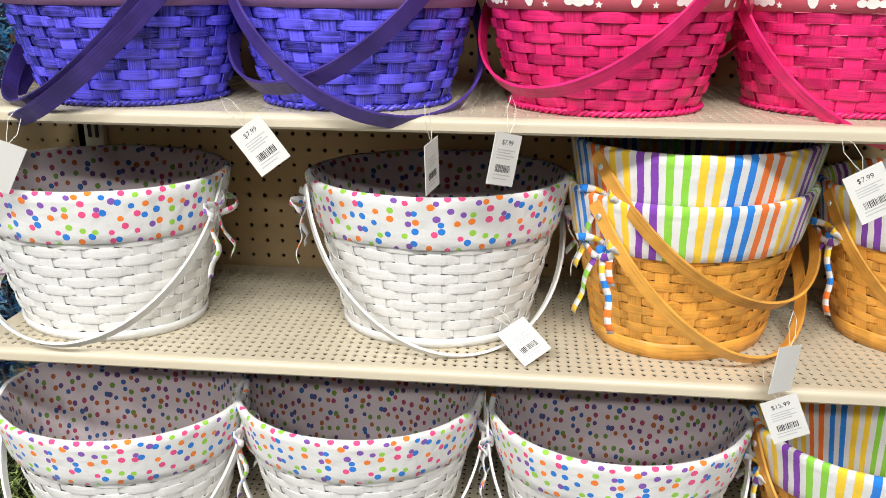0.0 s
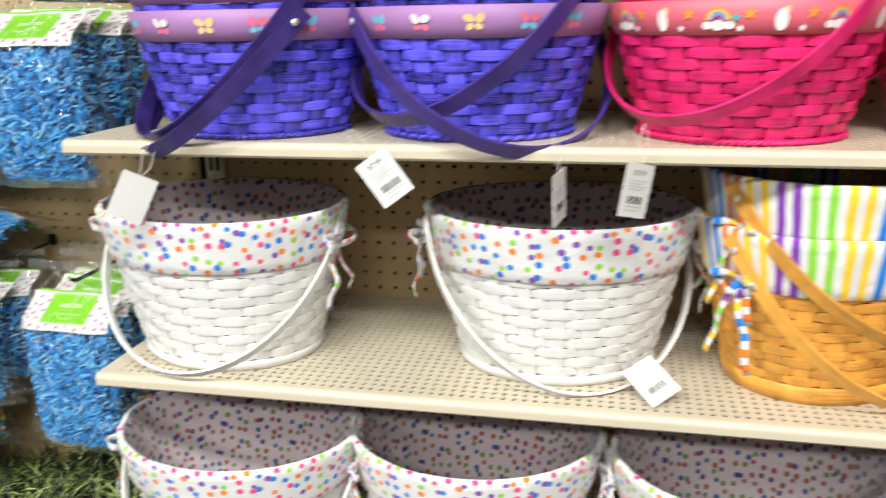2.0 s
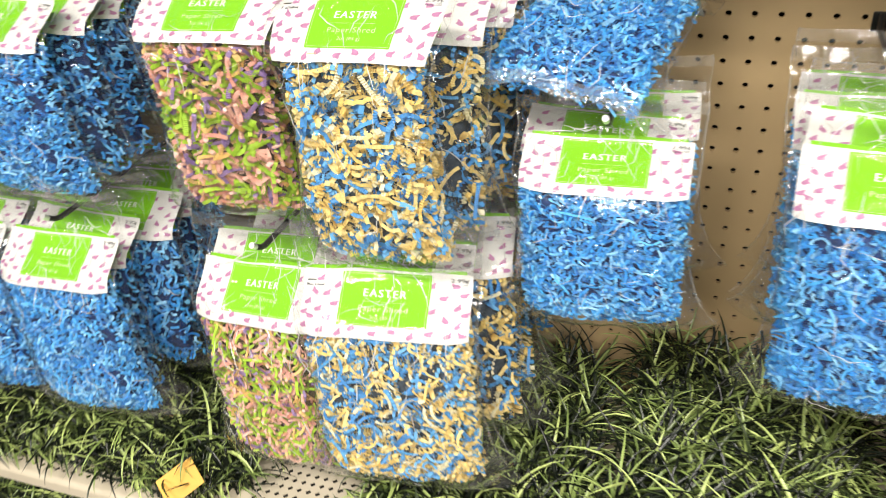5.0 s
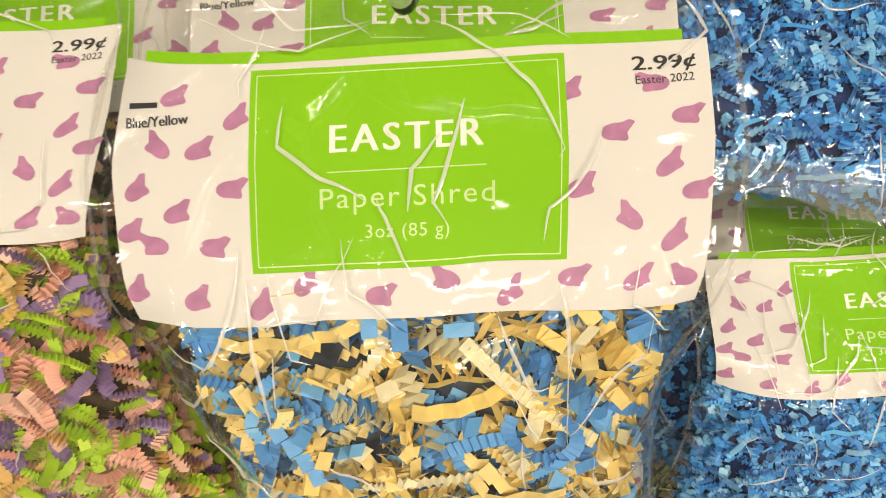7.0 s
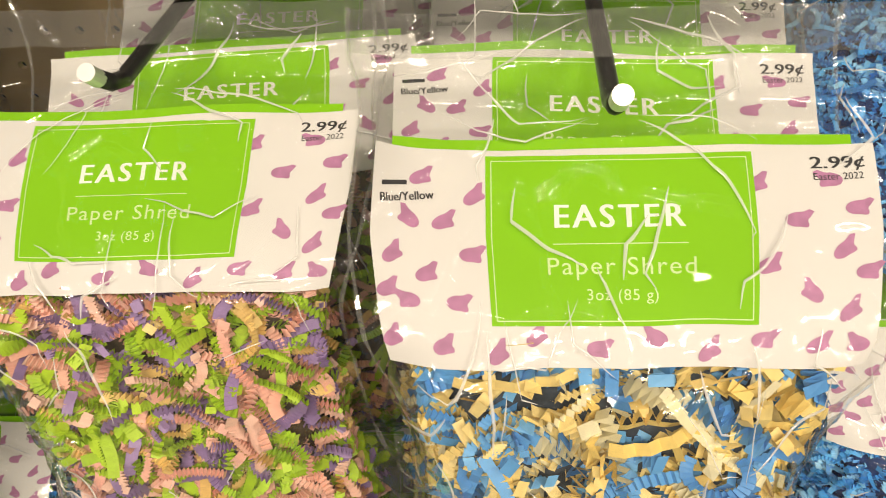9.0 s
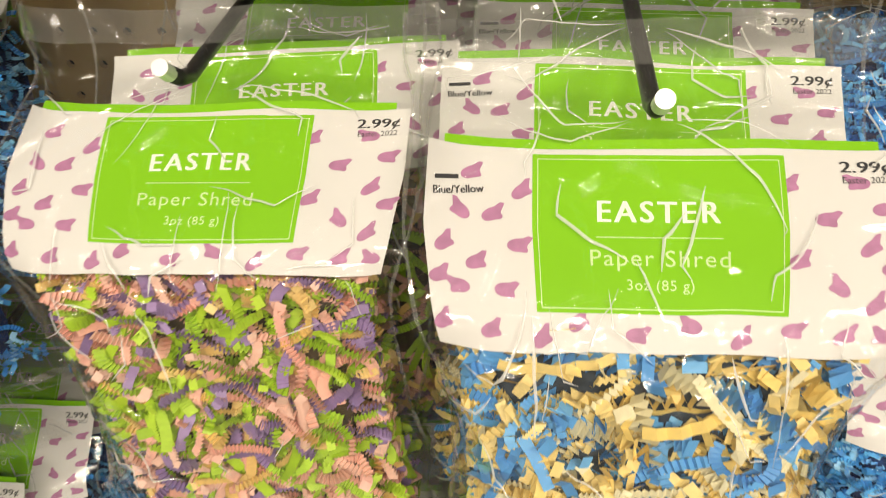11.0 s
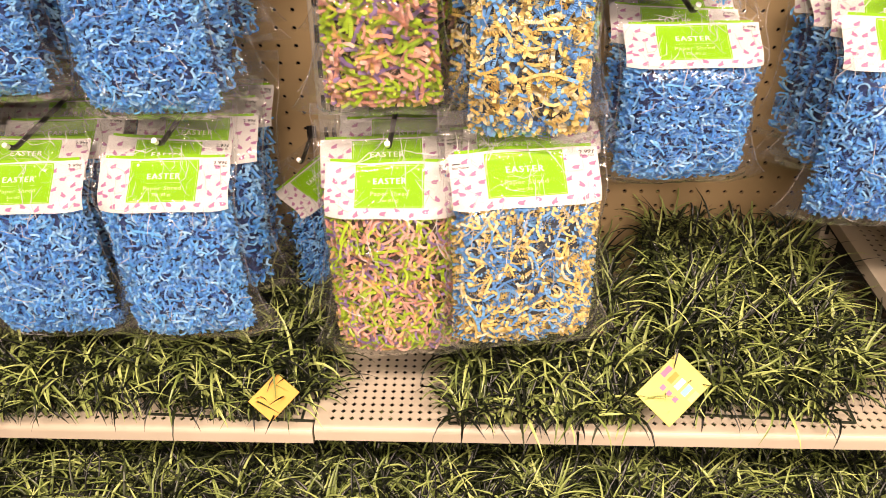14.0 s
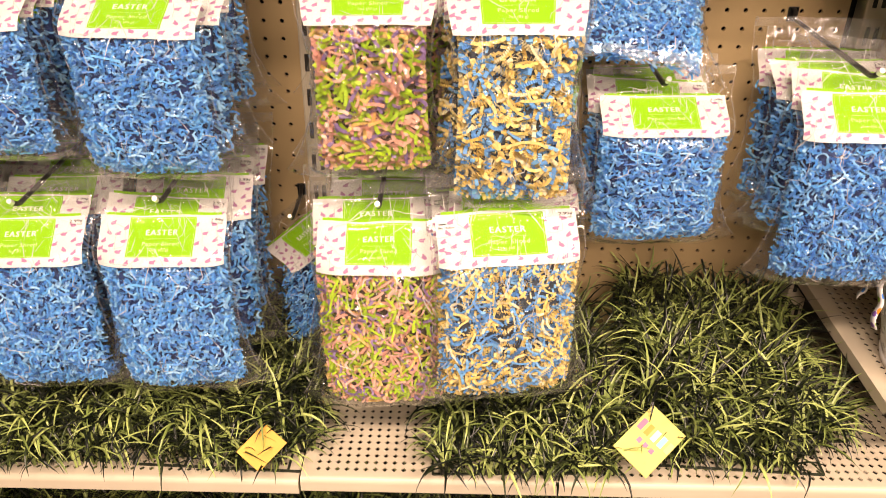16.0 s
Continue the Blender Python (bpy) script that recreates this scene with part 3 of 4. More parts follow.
def band_print(b, parent, kind):
    """Plain printed shapes on the rim band."""
    names = list(PRINT)
    r = (b["rt"][0] + b["rt"][1]) / 2
    hm, step = b["H"] - b["band"] / 2, 0.056
    count = int(2 * math.pi * r / step)
    for i in range(count):
        at = i * step
        vs, fs, ms = [], [], []

        def put(color, geo, at, hm):
            n = len(vs)
            lift = 0.0042 + 0.0003 * names.index(color)
            vs.extend(ring_point(b, (x + at) / r, y + hm, lift) for x, y in geo[0])
            fs.extend(tuple(q + n for q in p) for p in geo[1])
            ms.extend([names.index(color)] * len(geo[1]))
        if kind == "lilac":
            c1, c2 = (("butter", "butter"), ("rose", "sky"), ("sky", "rose"), ("cream", "rose"))[i % 4]
            tw = 0.35 * (-1) ** i
            for s in (-1, 1):
                put(c1, blob(s * 0.0055, 0.004, 0.0058, 0.0042, s * 0.7 + tw), at, hm)
                put(c2, blob(s * 0.0045, -0.0045, 0.0042, 0.0032, -s * 0.6 + tw), at, hm)
        else:
            put("orange", star(0.028, 0.004, 0.007), at, hm)
            put("cream", star(0.020, -0.010, 0.004), at, hm)
            if i % 2:
                for k, c in enumerate(("orange", "butter", "sky", "violet")):
                    a0 = [(math.cos(math.pi * q / 10), math.sin(math.pi * q / 10)) for q in range(11)]
                    ro, ri = 0.0125 - 0.0022 * k, 0.0103 - 0.0022 * k
                    g = ([(ro * x, ro * y - 0.002) for x, y in a0] + [(ri * x, ri * y - 0.002) for x, y in a0], [(q, q + 1, 12 + q, 11 + q) for q in range(10)])
                    put(c, g, at, hm)
                for dx, rr in ((-0.010, 0.005), (0.0, 0.0065), (0.010, 0.005)):
                    put("cream", blob(dx, -0.007, rr, rr * 0.8), at, hm)
                put("teal", star(0.016, 0.0, 0.005), at, hm)
            else:
                put("cream", blob(0, -0.002, 0.006, 0.011), at, hm)
                put("butter", blob(0.004, 0.007, 0.003, 0.004), at, hm)
        me = mesh("printed_motif", vs, fs)
        for c in names:
            me.materials.append(PRINT[c])
        me.polygons.foreach_set("material_index", ms)
        part("printed_motif", me, parent)


def build_basket(kind, label, bows=True):
    rim = {"white": dict(H=0.208, rb=(0.122, 0.100), rt=(0.170, 0.142), rows=11, n=24, base=0.014, fold=0.066, splint=WHITE_SPLINT, cloth=DOTS, strap=WHITE_SPLINT, pivot=0.022, amp=0.0020, bulge=0.0004, fill=0.995, hw=0.013),
           "honey": dict(H=0.208, rb=(0.122, 0.100), rt=(0.170, 0.142), rows=11, n=24, base=0.024, fold=0.068, splint=HONEY_SPLINT, cloth=STRIPES, strap=HONEY_SPLINT, pivot=0.022, amp=0.0020, bulge=0.0004, fill=0.995, hw=0.017),
           "purple": dict(H=0.146, rb=(0.107, 0.098), rt=(0.148, 0.136), rows=9, n=22, base=0.008, band=0.033, splint=PURPLE_SPLINT, strap=PURPLE_STRAP, pivot=0.014, amp=0.0034, bulge=0.0004, fill=0.95, hw=0.020),
           "pink": dict(H=0.146, rb=(0.107, 0.098), rt=(0.148, 0.136), rows=9, n=22, base=0.008, band=0.033, splint=PINK_SPLINT, strap=PINK_SPLINT, pivot=0.014, amp=0.0034, bulge=0.0004, fill=0.95, hw=0.016)}[kind]
    b = rim
    ob = thing("basket", label, "basket", "baskets on the shelves")
    top = b["H"] - (b["fold"] * 0.7 if "fold" in b else b["band"])
    rh = (top - b["base"]) / b["rows"]
    for i in range(b["rows"]):
        part("weaver", weaver_mesh(b, b["base"] + (i + 0.5) * rh, rh * b["fill"], math.pi * (i % 2), b["n"], b["splint"]), ob)
    st_w = 0.017 if kind in ("white", "honey") else 0.019
    for k in range(b["n"]):
        th = 2 * math.pi * k / b["n"]
        pts = [ring_point(b, th, h, 0.0) for h in np.linspace(0.004, b["H"] - 0.006, 8)]
        nn = np.array([math.cos(th), math.sin(th), 0])
        v, f, uv = sweep(pts, nn, st_w, 0.0014)
        part("stake", mesh("stake", v, f, b["splint"], uv), ob)
    if kind in ("white", "honey"):
        part("base_hoop", loft(b, [(0.0, 0.000, 0), (0.001, 0.0042, 0.002), (b["base"] * 0.5, 0.0046, 0.008), (b["base"] - 0.001, 0.0040, 0.013), (b["base"], 0.001, 0.015)], 72, b["splint"], "base_hoop"), ob)
    else:
        for q in range(2):
            pts = []
            for k in range(180):
                th = 2 * math.pi * k / 180
                pts.append(ring_point(b, th, 0.004 + 0.0022 * math.sin(th * 44 + q * math.pi), 0.004 + 0.002 * math.cos(th * 44 + q * math.pi)))
            v, f = tube(pts + [pts[0]], 0.0024, 5)
            part("foot_braid", mesh("foot_braid", v, f, b["splint"], [(0.01 * i, 0) for i in range(len(v))], True), ob)
    disc = [ring_point(b, 2 * math.pi * k / 48, 0.006, -0.001) for k in range(48)]
    part("bottom", mesh("bottom", disc, [tuple(range(48))], b["splint"], [(p[0], p[1]) for p in disc]), ob)
    H = b["H"]
    if "fold" in b:
        F = b["fold"]
        prof = [(H - F, 0.0038, 0.0), (H - F + 0.001, 0.0050, 0.001), (H - F * 0.8, 0.0054, F * 0.2), (H - F * 0.6, 0.0054, F * 0.4), (H - F * 0.4, 0.0054, F * 0.6), (H - 0.012, 0.0054, F - 0.012), (H - 0.002, 0.0055, F - 0.002), (H + 0.002, 0.002, F + 0.003), (H + 0.001, -0.003, F + 0.008), (H - 0.01, -0.007, F + 0.02), (H - 0.05, -0.008, F + 0.06), (H - 0.1, -0.009, F + 0.11), (H - 0.15, -0.009, F + 0.16), (0.016, -0.010, F + H)]
        inner = DOTS_BACK_SHADED if kind == "white" else b["cloth"]
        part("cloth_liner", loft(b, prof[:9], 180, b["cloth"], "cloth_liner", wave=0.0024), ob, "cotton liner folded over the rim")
        part("liner_lining", loft(b, prof[8:], 120, inner, "liner_lining", wave=0.0035), ob, "reverse of the liner cloth inside the basket, shade-tinted where dotted")
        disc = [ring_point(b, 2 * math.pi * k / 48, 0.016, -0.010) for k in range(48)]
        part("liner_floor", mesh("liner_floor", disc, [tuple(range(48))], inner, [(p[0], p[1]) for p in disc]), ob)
        if bows:
            for s in (-1, 1):
                bow(b, s, ob, b["cloth"], 3 if s > 0 else 8)
    else:
        F = b["band"]
        bandm = LILAC if kind == "purple" else CORAL
        part("rim_band", loft(b, [(H - F, 0.0, 0), (H - F, 0.0036, 0.002), (H - F / 2, 0.0040, 0.02), (H, 0.0036, F), (H + 0.001, 0.001, F + 0.003), (H, -0.003, F + 0.006), (H - F, -0.004, F * 2)], 96, bandm, "rim_band"), ob, "printed paper band round the rim")
        band_print(b, ob, "lilac" if kind == "purple" else "coral")
    return ob, b


def add_handle(ob, b, length, drop, spin):
    """Swing handle with its two rivets, turned about the basket's axis."""
    v, f, uv = handle_geo(b, length, drop, b["hw"])
    m = pose(0, 0, 0, 0, 0, spin)
    part("handle", mesh("handle", v, f, b["strap"], uv, smooth=False), ob, m=m)
    r = rivet_mesh(0.0042)
    for s in (-1, 1):
        x, _, _ = ring_point(b, 0, b["H"] - b["pivot"], 0.0135)
        part("rivet", r, ob, m=m @ pose(s * x, 0, b["H"] - b["pivot"]))


LABELS = {"white": "white woven splint basket with a dotted cotton liner", "honey": "honey brown woven basket with a striped cotton liner", "purple": "purple woven basket with a lilac printed rim band", "pink": "hot pink woven basket with a coral printed rim band"}
# kind, x, y, z, turn of the basket, handle length, drop, handle spin
BASKETS = [
    ("white", -0.368, 1.048, Z2, -8, 0.225, 51, 0), ("white", 0.084, 1.078, Z2, 4, 0.228, 54, 22),
    ("honey", 0.415, 1.088, Z2, 44, 0.228, 51, 0), ("honey", 0.418, 1.092, Z2 + 0.058, 42, 0.222, 47, 0), ("honey", 0.755, 1.11, Z2, 15, 0.225, 48, 0),
    ("white", -0.347, 1.002, Z3, -3, 0.225, 51, 0), ("white", -0.020, 1.040, Z3, 3, 0.225, 51, 0), ("white", 0.336, 1.022, Z3, 5, 0.225, 51, 0), ("honey", 0.684, 1.025, Z3, 12, 0.225, 50, 0),
    ("purple", -0.295, 1.030, Z1, 0, 0.210, 45, -50), ("purple", -0.297, 1.033, Z1 + 0.041, 9, 0.225, 50, -52),
    ("purple", -0.012, 1.035, Z1, 6, 0.200, 44, 30), ("purple", -0.012, 1.037, Z1 + 0.042, -5, 0.205, 46, -30),
    ("pink", 0.290, 1.036, Z1, 4, 0.19, 30, 150), ("pink", 0.291, 1.040, Z1 + 0.042, -8, 0.205, 46, -34),
    ("pink", 0.575, 1.065, Z1, 10, 0.205, 50, 8),
]
for kind in ("white", "honey", "purple", "pink"):
    src, par = build_basket(kind, LABELS[kind])
    rows = [r for r in BASKETS if r[0] == kind]
    copies = [src] + [copy_thing(src, pose(r[1], r[2], r[3], 0, 0, r[4])) for r in rows[1:]]
    src.matrix_basis = pose(rows[0][1], rows[0][2], rows[0][3], 0, 0, rows[0][4])
    for ob, r in zip(copies, rows):
        add_handle(ob, par, r[5], r[6], r[7])


# ---- price tags ----
TAG_V, TAG_F = box_geo(-0.021, 0.021, -0.0004, 0.0004, -0.056, 0.0)


def price_tag(x, y, z, roll, yaw, tilt=0.0, price="", plain=False):
    ob = thing("price_tag", "white card price tag hung on a clear thread", "price tag", "price tags")
    ob.matrix_basis = pose(x, y, z, 0, 0, yaw) @ pose(0, 0, 0, tilt) @ pose(0, 0, 0, 0, roll)
    part("card", mesh("card", TAG_V, TAG_F, PAPER), ob)
    if not plain:
        v, f = [], []
        rnd = random.Random(int(x * 1000))
        cx = -0.012
        while cx < 0.012:
            w = rnd.choice((0.0004, 0.0008, 0.0012))
            a, b = box_geo(cx, cx + w, -0.0006, -0.0005, -0.042, -0.034)
            v, f = join((v, f), (a, b))
            cx += w + rnd.choice((0.0006, 0.001))
        part("bar_code", mesh("bar_code", v, f, INK), ob)
        v, f = [], []
        for k, zz in enumerate((-0.018, -0.021, -0.024, -0.027, -0.045, -0.049)):
            v, f = join((v, f), box_geo(-0.014, 0.014 - 0.006 * (k % 2), -0.0006, -0.0005, zz - 0.0005, zz + 0.0005))
        part("print_line", mesh("print_line", v, f, GREYINK), ob)
        if price:
            v, f = text_geo(price, 0.008)
            part("price", mesh("price", [(a, -0.0006, b - 0.010) for a, b in v], f, INK), ob)
    pts = [(0.0, 0.0, -0.003), (0.006, 0.001, 0.012), (0.004, 0.003, 0.030), (-0.004, 0.004, 0.040), (-0.008, 0.003, 0.025), (-0.004, 0.001, 0.008), (0.0, 0.0, -0.003)]
    v, f = tube(pts, 0.0004, 4)
    part("thread", mesh("thread", v, f, STRING), ob)


price_tag(-0.388, 0.890, 1.361, 28, 42, plain=True)
price_tag(-0.111, 0.893, 1.387, -36, 0, price="$7.99")
price_tag(0.095, 0.893, 1.375, -6, 76)
price_tag(0.179, 0.893, 1.385, 14, 48, price="$7.99")
price_tag(0.501, 0.893, 1.154, 8, 38, plain=True)
price_tag(0.496, 0.893, 1.088, -24, 0, price="$15.99")
price_tag(0.545, 0.893, 1.356, -30, 0, price="$7.99")
price_tag(0.187, 0.975, 1.128, -40, 0, -52)


# ---- bags of paper shred ----
BAG_W = 0.162
PROFILE = np.array([(0.004, 0.026), (0.001, 0.012), (0.0, 0.0), (-0.005, -0.020), (-0.022, -0.034), (-0.040, -0.046), (-0.050, -0.058), (-0.058, -0.078), (-0.064, -0.118), (-0.064, -0.165), (-0.059, -0.205), (-0.046, -0.230), (-0.036, -0.243)])


def smooth_profile(pts):
    """Catmull-Rom through the points, sampled by arc length measured from the hook."""
    out = []
    q = np.vstack([2 * pts[0] - pts[1], pts, 2 * pts[-1] - pts[-2]])
    for i in range(1, len(q) - 2):
        for t in np.linspace(0, 1, 12, endpoint=False):
            a, b, c, d = q[i - 1], q[i], q[i + 1], q[i + 2]
            out.append(0.5 * (2 * b + (c - a) * t + (2 * a - 5 * b + 4 * c - d) * t * t + (3 * b - a - 3 * c + d) * t ** 3))
    out.append(pts[-1])
    out = np.array(out)
    s = np.r_[0, np.cumsum(np.linalg.norm(np.diff(out, axis=0), axis=1))]
    zero = s[np.argmin(np.abs(out[:, 1]) + np.abs(out[:, 0]))]
    return s - zero, out


# a full bag whose header is pushed forward and tapers to the belly
PLUMP = np.array([(0.004, 0.026), (0.001, 0.012), (0.0, 0.0), (-0.010, -0.0045), (-0.021, -0.009), (-0.040, -0.0205), (-0.058, -0.033), (-0.068, -0.045), (-0.074, -0.062), (-0.078, -0.100), (-0.078, -0.150), (-0.070, -0.195), (-0.055, -0.225), (-0.042, -0.240)])
SHAPES = {}
for nm, pts in (("hung", PROFILE), ("plump", PLUMP)):
    SHAPES[nm] = smooth_profile(pts)
S_LABEL, S_CARD = 0.0215, 0.0835       # top edge of the green label, bottom edge of the card


def shape_of(nm):
    """Take one of the two bag profiles for the bags that follow."""
    global STYLE, ARC, CURVE, S_TOP, S_END
    STYLE = nm
    ARC, CURVE = SHAPES[nm]
    S_TOP, S_END = ARC[0], ARC[-1]


shape_of("hung")


def taper(s):
    """Share of the bag's full width at s down from the hook."""
    if STYLE == "plump":
        return float(np.interp(s, (0.0, 0.02, 0.045, 0.070, 0.095, 0.13, 0.20, 0.25), (0.95, 0.945, 0.935, 0.885, 0.815, 0.80, 0.82, 0.86)))
    return float(np.interp(s, (0.0, 0.03, 0.09, 0.15, 0.25), (0.96, 0.975, 0.965, 0.955, 0.97)))


def front(u, s, off=0.0, seed=0.0, crease=1.0):
    """Point of the bag's front at u across and s down from the hook; off lies inward."""
    y = np.interp(s, ARC, CURVE[:, 0])
    z = np.interp(s, ARC, CURVE[:, 1])
    e = min(abs(2 * u / BAG_W), 1.05)
    pin = min(max((s - 0.06) / 0.06, 0), 1)
    fall = 1 - (0.2 + 0.38 * pin) * e ** 5
    if STYLE == "plump":
        fall = 1 - (0.07 + 0.36 * min(max((s - 0.075) / 0.06, 0), 1)) * e ** 5
    full = min(max((s - 0.01) / 0.05, 0), 1)
    w = noise.noise((u * 26 + seed, s * 18, seed)) * 0.0045 + noise.noise((u * 70, s * 60 + seed, seed)) * 0.0014
    yy = min(y, 0) * (fall if s > 0 else 1) + max(y, 0) + crease * w * (0.3 if s < 0.075 else 0.3 + 0.7 * min((s - 0.075) / 0.03, 1)) + off
    zz = z + 0.0022 * noise.noise((u * 22 + seed, 3.1, seed)) * (1 if s < 0.02 or s > 0.19 else 0.3)
    if STYLE == "plump" and u < 0 and s < 0.045:
        # one top corner of the header is rolled back
        roll = (max(e - 0.68, 0) / 0.32) ** 2 * min((0.045 - s) / 0.03, 1)
        yy, zz = yy + 0.016 * roll, zz - 0.004 * roll
    return (u * taper(s), yy, zz)


def back(u, s, seed=0.0):
    """Point of the bag's back, behind the front by the bag's thickness there."""
    e = min(abs(2 * u / BAG_W), 1.0)
    x, y, z = front(u, s, 0.0, seed, 0.4)
    t = np.interp(s, (0.0, 0.02, 0.05, 0.085, 0.12, S_END - 0.05, S_END - 0.015, S_END), (0.0015, 0.002, 0.012, 0.034, 0.048, 0.046, 0.012, 0.002))
    return (x, y + 0.0022 + t * (1 - 0.92 * e ** 5), z)


def crinkle(u, s, seed):
    """Sharp low ridges of stiff film, slanting and broken."""
    a = noise.noise((u * 34 + s * 9 + seed, s * 13, seed + 5.0))
    b = noise.noise((u * 15 - s * 30 + seed, s * 30 + u * 12, seed + 9.0))
    return 0.0022 * (1 - min(abs(a) * 3.2, 1)) ** 2 + 0.0016 * (1 - min(abs(b) * 3.2, 1)) ** 2


def film_mesh(seed, fine):
    v, f = [], []
    for side in (front, back):
        nu, nv = (54, 84) if fine and side is front else (26, 40) if side is front else (14, 24)
        n0 = len(v)
        for j in range(nv + 1):
            s0 = S_TOP if side is front else S_CARD - 0.012
            s = s0 + (S_END - s0) * j / nv
            flare = 1 + 0.085 * max(0, (s - 0.17) / 0.05) ** 2 - 0.03 * math.exp(-((s - 0.13) / 0.05) ** 2) + 0.03 * math.exp(-((s + 0.015) / 0.015) ** 2)
            for i in range(nu + 1):
                u = BAG_W / 2 * (2 * i / nu - 1)
                p = side(u, s, -0.0012 - crinkle(u, s, seed), seed, 1.25) if side is front else side(u, s, seed)
                edge = 0.0022 * noise.noise((s * 60, seed, 2.2 if i < nu / 2 else 7.7))
                v.append((p[0] * flare + edge * abs(2 * i / nu - 1) ** 4, p[1], p[2] - (0.004 * noise.noise((u * 50, seed, 5.5)) if j == nv else 0)))
        for j in range(nv):
            for i in range(nu):
                a = n0 + j * (nu + 1) + i
                f.append((a, a + 1, a + nu + 2, a + nu + 1))
    return mesh("film", v, f, FILM, smooth=True)


def seal_mesh(seed, s0, s1):
    """Welded strip of the film at the bag's top or foot."""
    v, f, n = [], [], 34
    for s in (s0, (s0 + s1) / 2, s1):
        for i in range(n + 1):
            u = BAG_W / 2 * (2 * i / n - 1)
            p = front(u, s, -0.0018, seed, 1.25)
            v.append((p[0] * (1.075 if s0 > 0.1 else 1.03), p[1] + 0.0012 * noise.noise((u * 90, s * 40, seed)), p[2]))
    for j in range(2):
        for i in range(n):
            a = j * (n + 1) + i
            f.append((a, a + 1, a + n + 2, a + n + 1))
    return mesh("seal", v, f, FOLD if s0 > 0.1 else SEAL, smooth=True)


def seam_mesh(seed, side):
    """Doubled film along one edge of the bag, slightly puckered."""
    v, f, n = [], [], 40
    for j in range(n + 1):
        s = S_TOP + (S_END - S_TOP) * j / n
        flare = 1 + 0.085 * max(0, (s - 0.17) / 0.05) ** 2 - 0.05 * math.exp(-((s - 0.13) / 0.05) ** 2) + 0.03 * math.exp(-((s + 0.015) / 0.015) ** 2)
        p = front(side * BAG_W / 2, s, -0.001, seed, 1.25)
        x = p[0] * flare + side * 0.0010 * noise.noise((s * 75, seed, side * 4.4))
        w = 0.0009 + 0.0008 * noise.noise((s * 50, seed + 3, side * 2.1))
        d = 0.0016 * noise.noise((s * 110, seed, 9.1))
        v += [(x + side * w * 0.4, p[1] + d, p[2]), (x - side * w, p[1] - d, p[2])]
    for j in range(n):
        f.append((2 * j, 2 * j + 1, 2 * j + 3, 2 * j + 2))
    return mesh("seam", v, f, FOLD, smooth=True)


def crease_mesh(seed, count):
    """Sharp raised folds that run through the film in broken lines, glints painted on as white haze."""
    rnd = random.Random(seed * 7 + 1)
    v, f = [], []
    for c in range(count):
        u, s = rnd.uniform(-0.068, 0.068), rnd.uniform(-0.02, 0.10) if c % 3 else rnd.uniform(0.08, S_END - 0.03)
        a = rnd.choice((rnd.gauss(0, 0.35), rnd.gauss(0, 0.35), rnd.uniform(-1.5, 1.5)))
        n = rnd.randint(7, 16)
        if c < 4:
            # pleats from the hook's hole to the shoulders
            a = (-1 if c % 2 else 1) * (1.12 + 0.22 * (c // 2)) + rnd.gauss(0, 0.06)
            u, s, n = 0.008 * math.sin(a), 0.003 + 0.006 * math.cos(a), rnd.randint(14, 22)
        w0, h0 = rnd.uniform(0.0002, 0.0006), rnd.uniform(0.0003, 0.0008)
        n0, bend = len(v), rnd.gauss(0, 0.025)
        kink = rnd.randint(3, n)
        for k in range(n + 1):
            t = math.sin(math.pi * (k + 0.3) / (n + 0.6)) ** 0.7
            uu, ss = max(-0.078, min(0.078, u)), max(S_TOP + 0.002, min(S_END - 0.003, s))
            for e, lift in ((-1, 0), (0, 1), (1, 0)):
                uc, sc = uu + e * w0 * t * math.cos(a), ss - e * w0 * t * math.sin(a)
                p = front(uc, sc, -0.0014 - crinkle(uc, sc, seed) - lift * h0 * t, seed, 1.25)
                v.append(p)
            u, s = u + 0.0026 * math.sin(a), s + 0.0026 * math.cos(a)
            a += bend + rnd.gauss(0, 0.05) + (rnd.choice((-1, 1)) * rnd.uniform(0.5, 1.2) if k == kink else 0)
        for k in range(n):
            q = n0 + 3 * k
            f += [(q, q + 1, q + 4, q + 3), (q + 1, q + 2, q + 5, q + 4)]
    return mesh("film_crease", v, f, CREASE_GLINT, smooth=True)


def surface_patch(u0, u1, s0, s1, off, seed, mat, name, nu=26, nv=18, sag=0.0):
    v, f = [], []
    for j in range(nv + 1):
        for i in range(nu + 1):
            u = u0 + (u1 - u0) * i / nu
            end = s1 - sag * (1 - (2 * u / BAG_W) ** 2)
            v.append(front(u, s0 + (end - s0) * j / nv, off, seed))
    for j in range(nv):
        for i in range(nu):
            a = j * (nu + 1) + i
            f.append((a, a + nu + 1, a + nu + 2, a + 1))
    return mesh(name, v, f, mat, smooth=True)


def on_card(geo, cx, cs, off, seed, tilt=0.0):
    """Flat print laid on the card: x across, y up the card."""
    c, s = math.cos(tilt), math.sin(tilt)
    return [front(cx + x * c - y * s, cs - (x * s + y * c), off, seed) for x, y in geo[0]], geo[1]


def word(body, width, height, spacing=1.0):
    """A word stretched to its printed width and height of line."""
    v, f = text_geo(body, 0.01, spacing)
    x0, x1 = min(p[0] for p in v), max(p[0] for p in v)
    y0, y1 = min(p[1] for p in v), max(p[1] for p in v)
    return [((x - (x0 + x1) / 2) * width / (x1 - x0), (y - (y0 + y1) / 2) * height / (y1 - y0)) for x, y in v], f


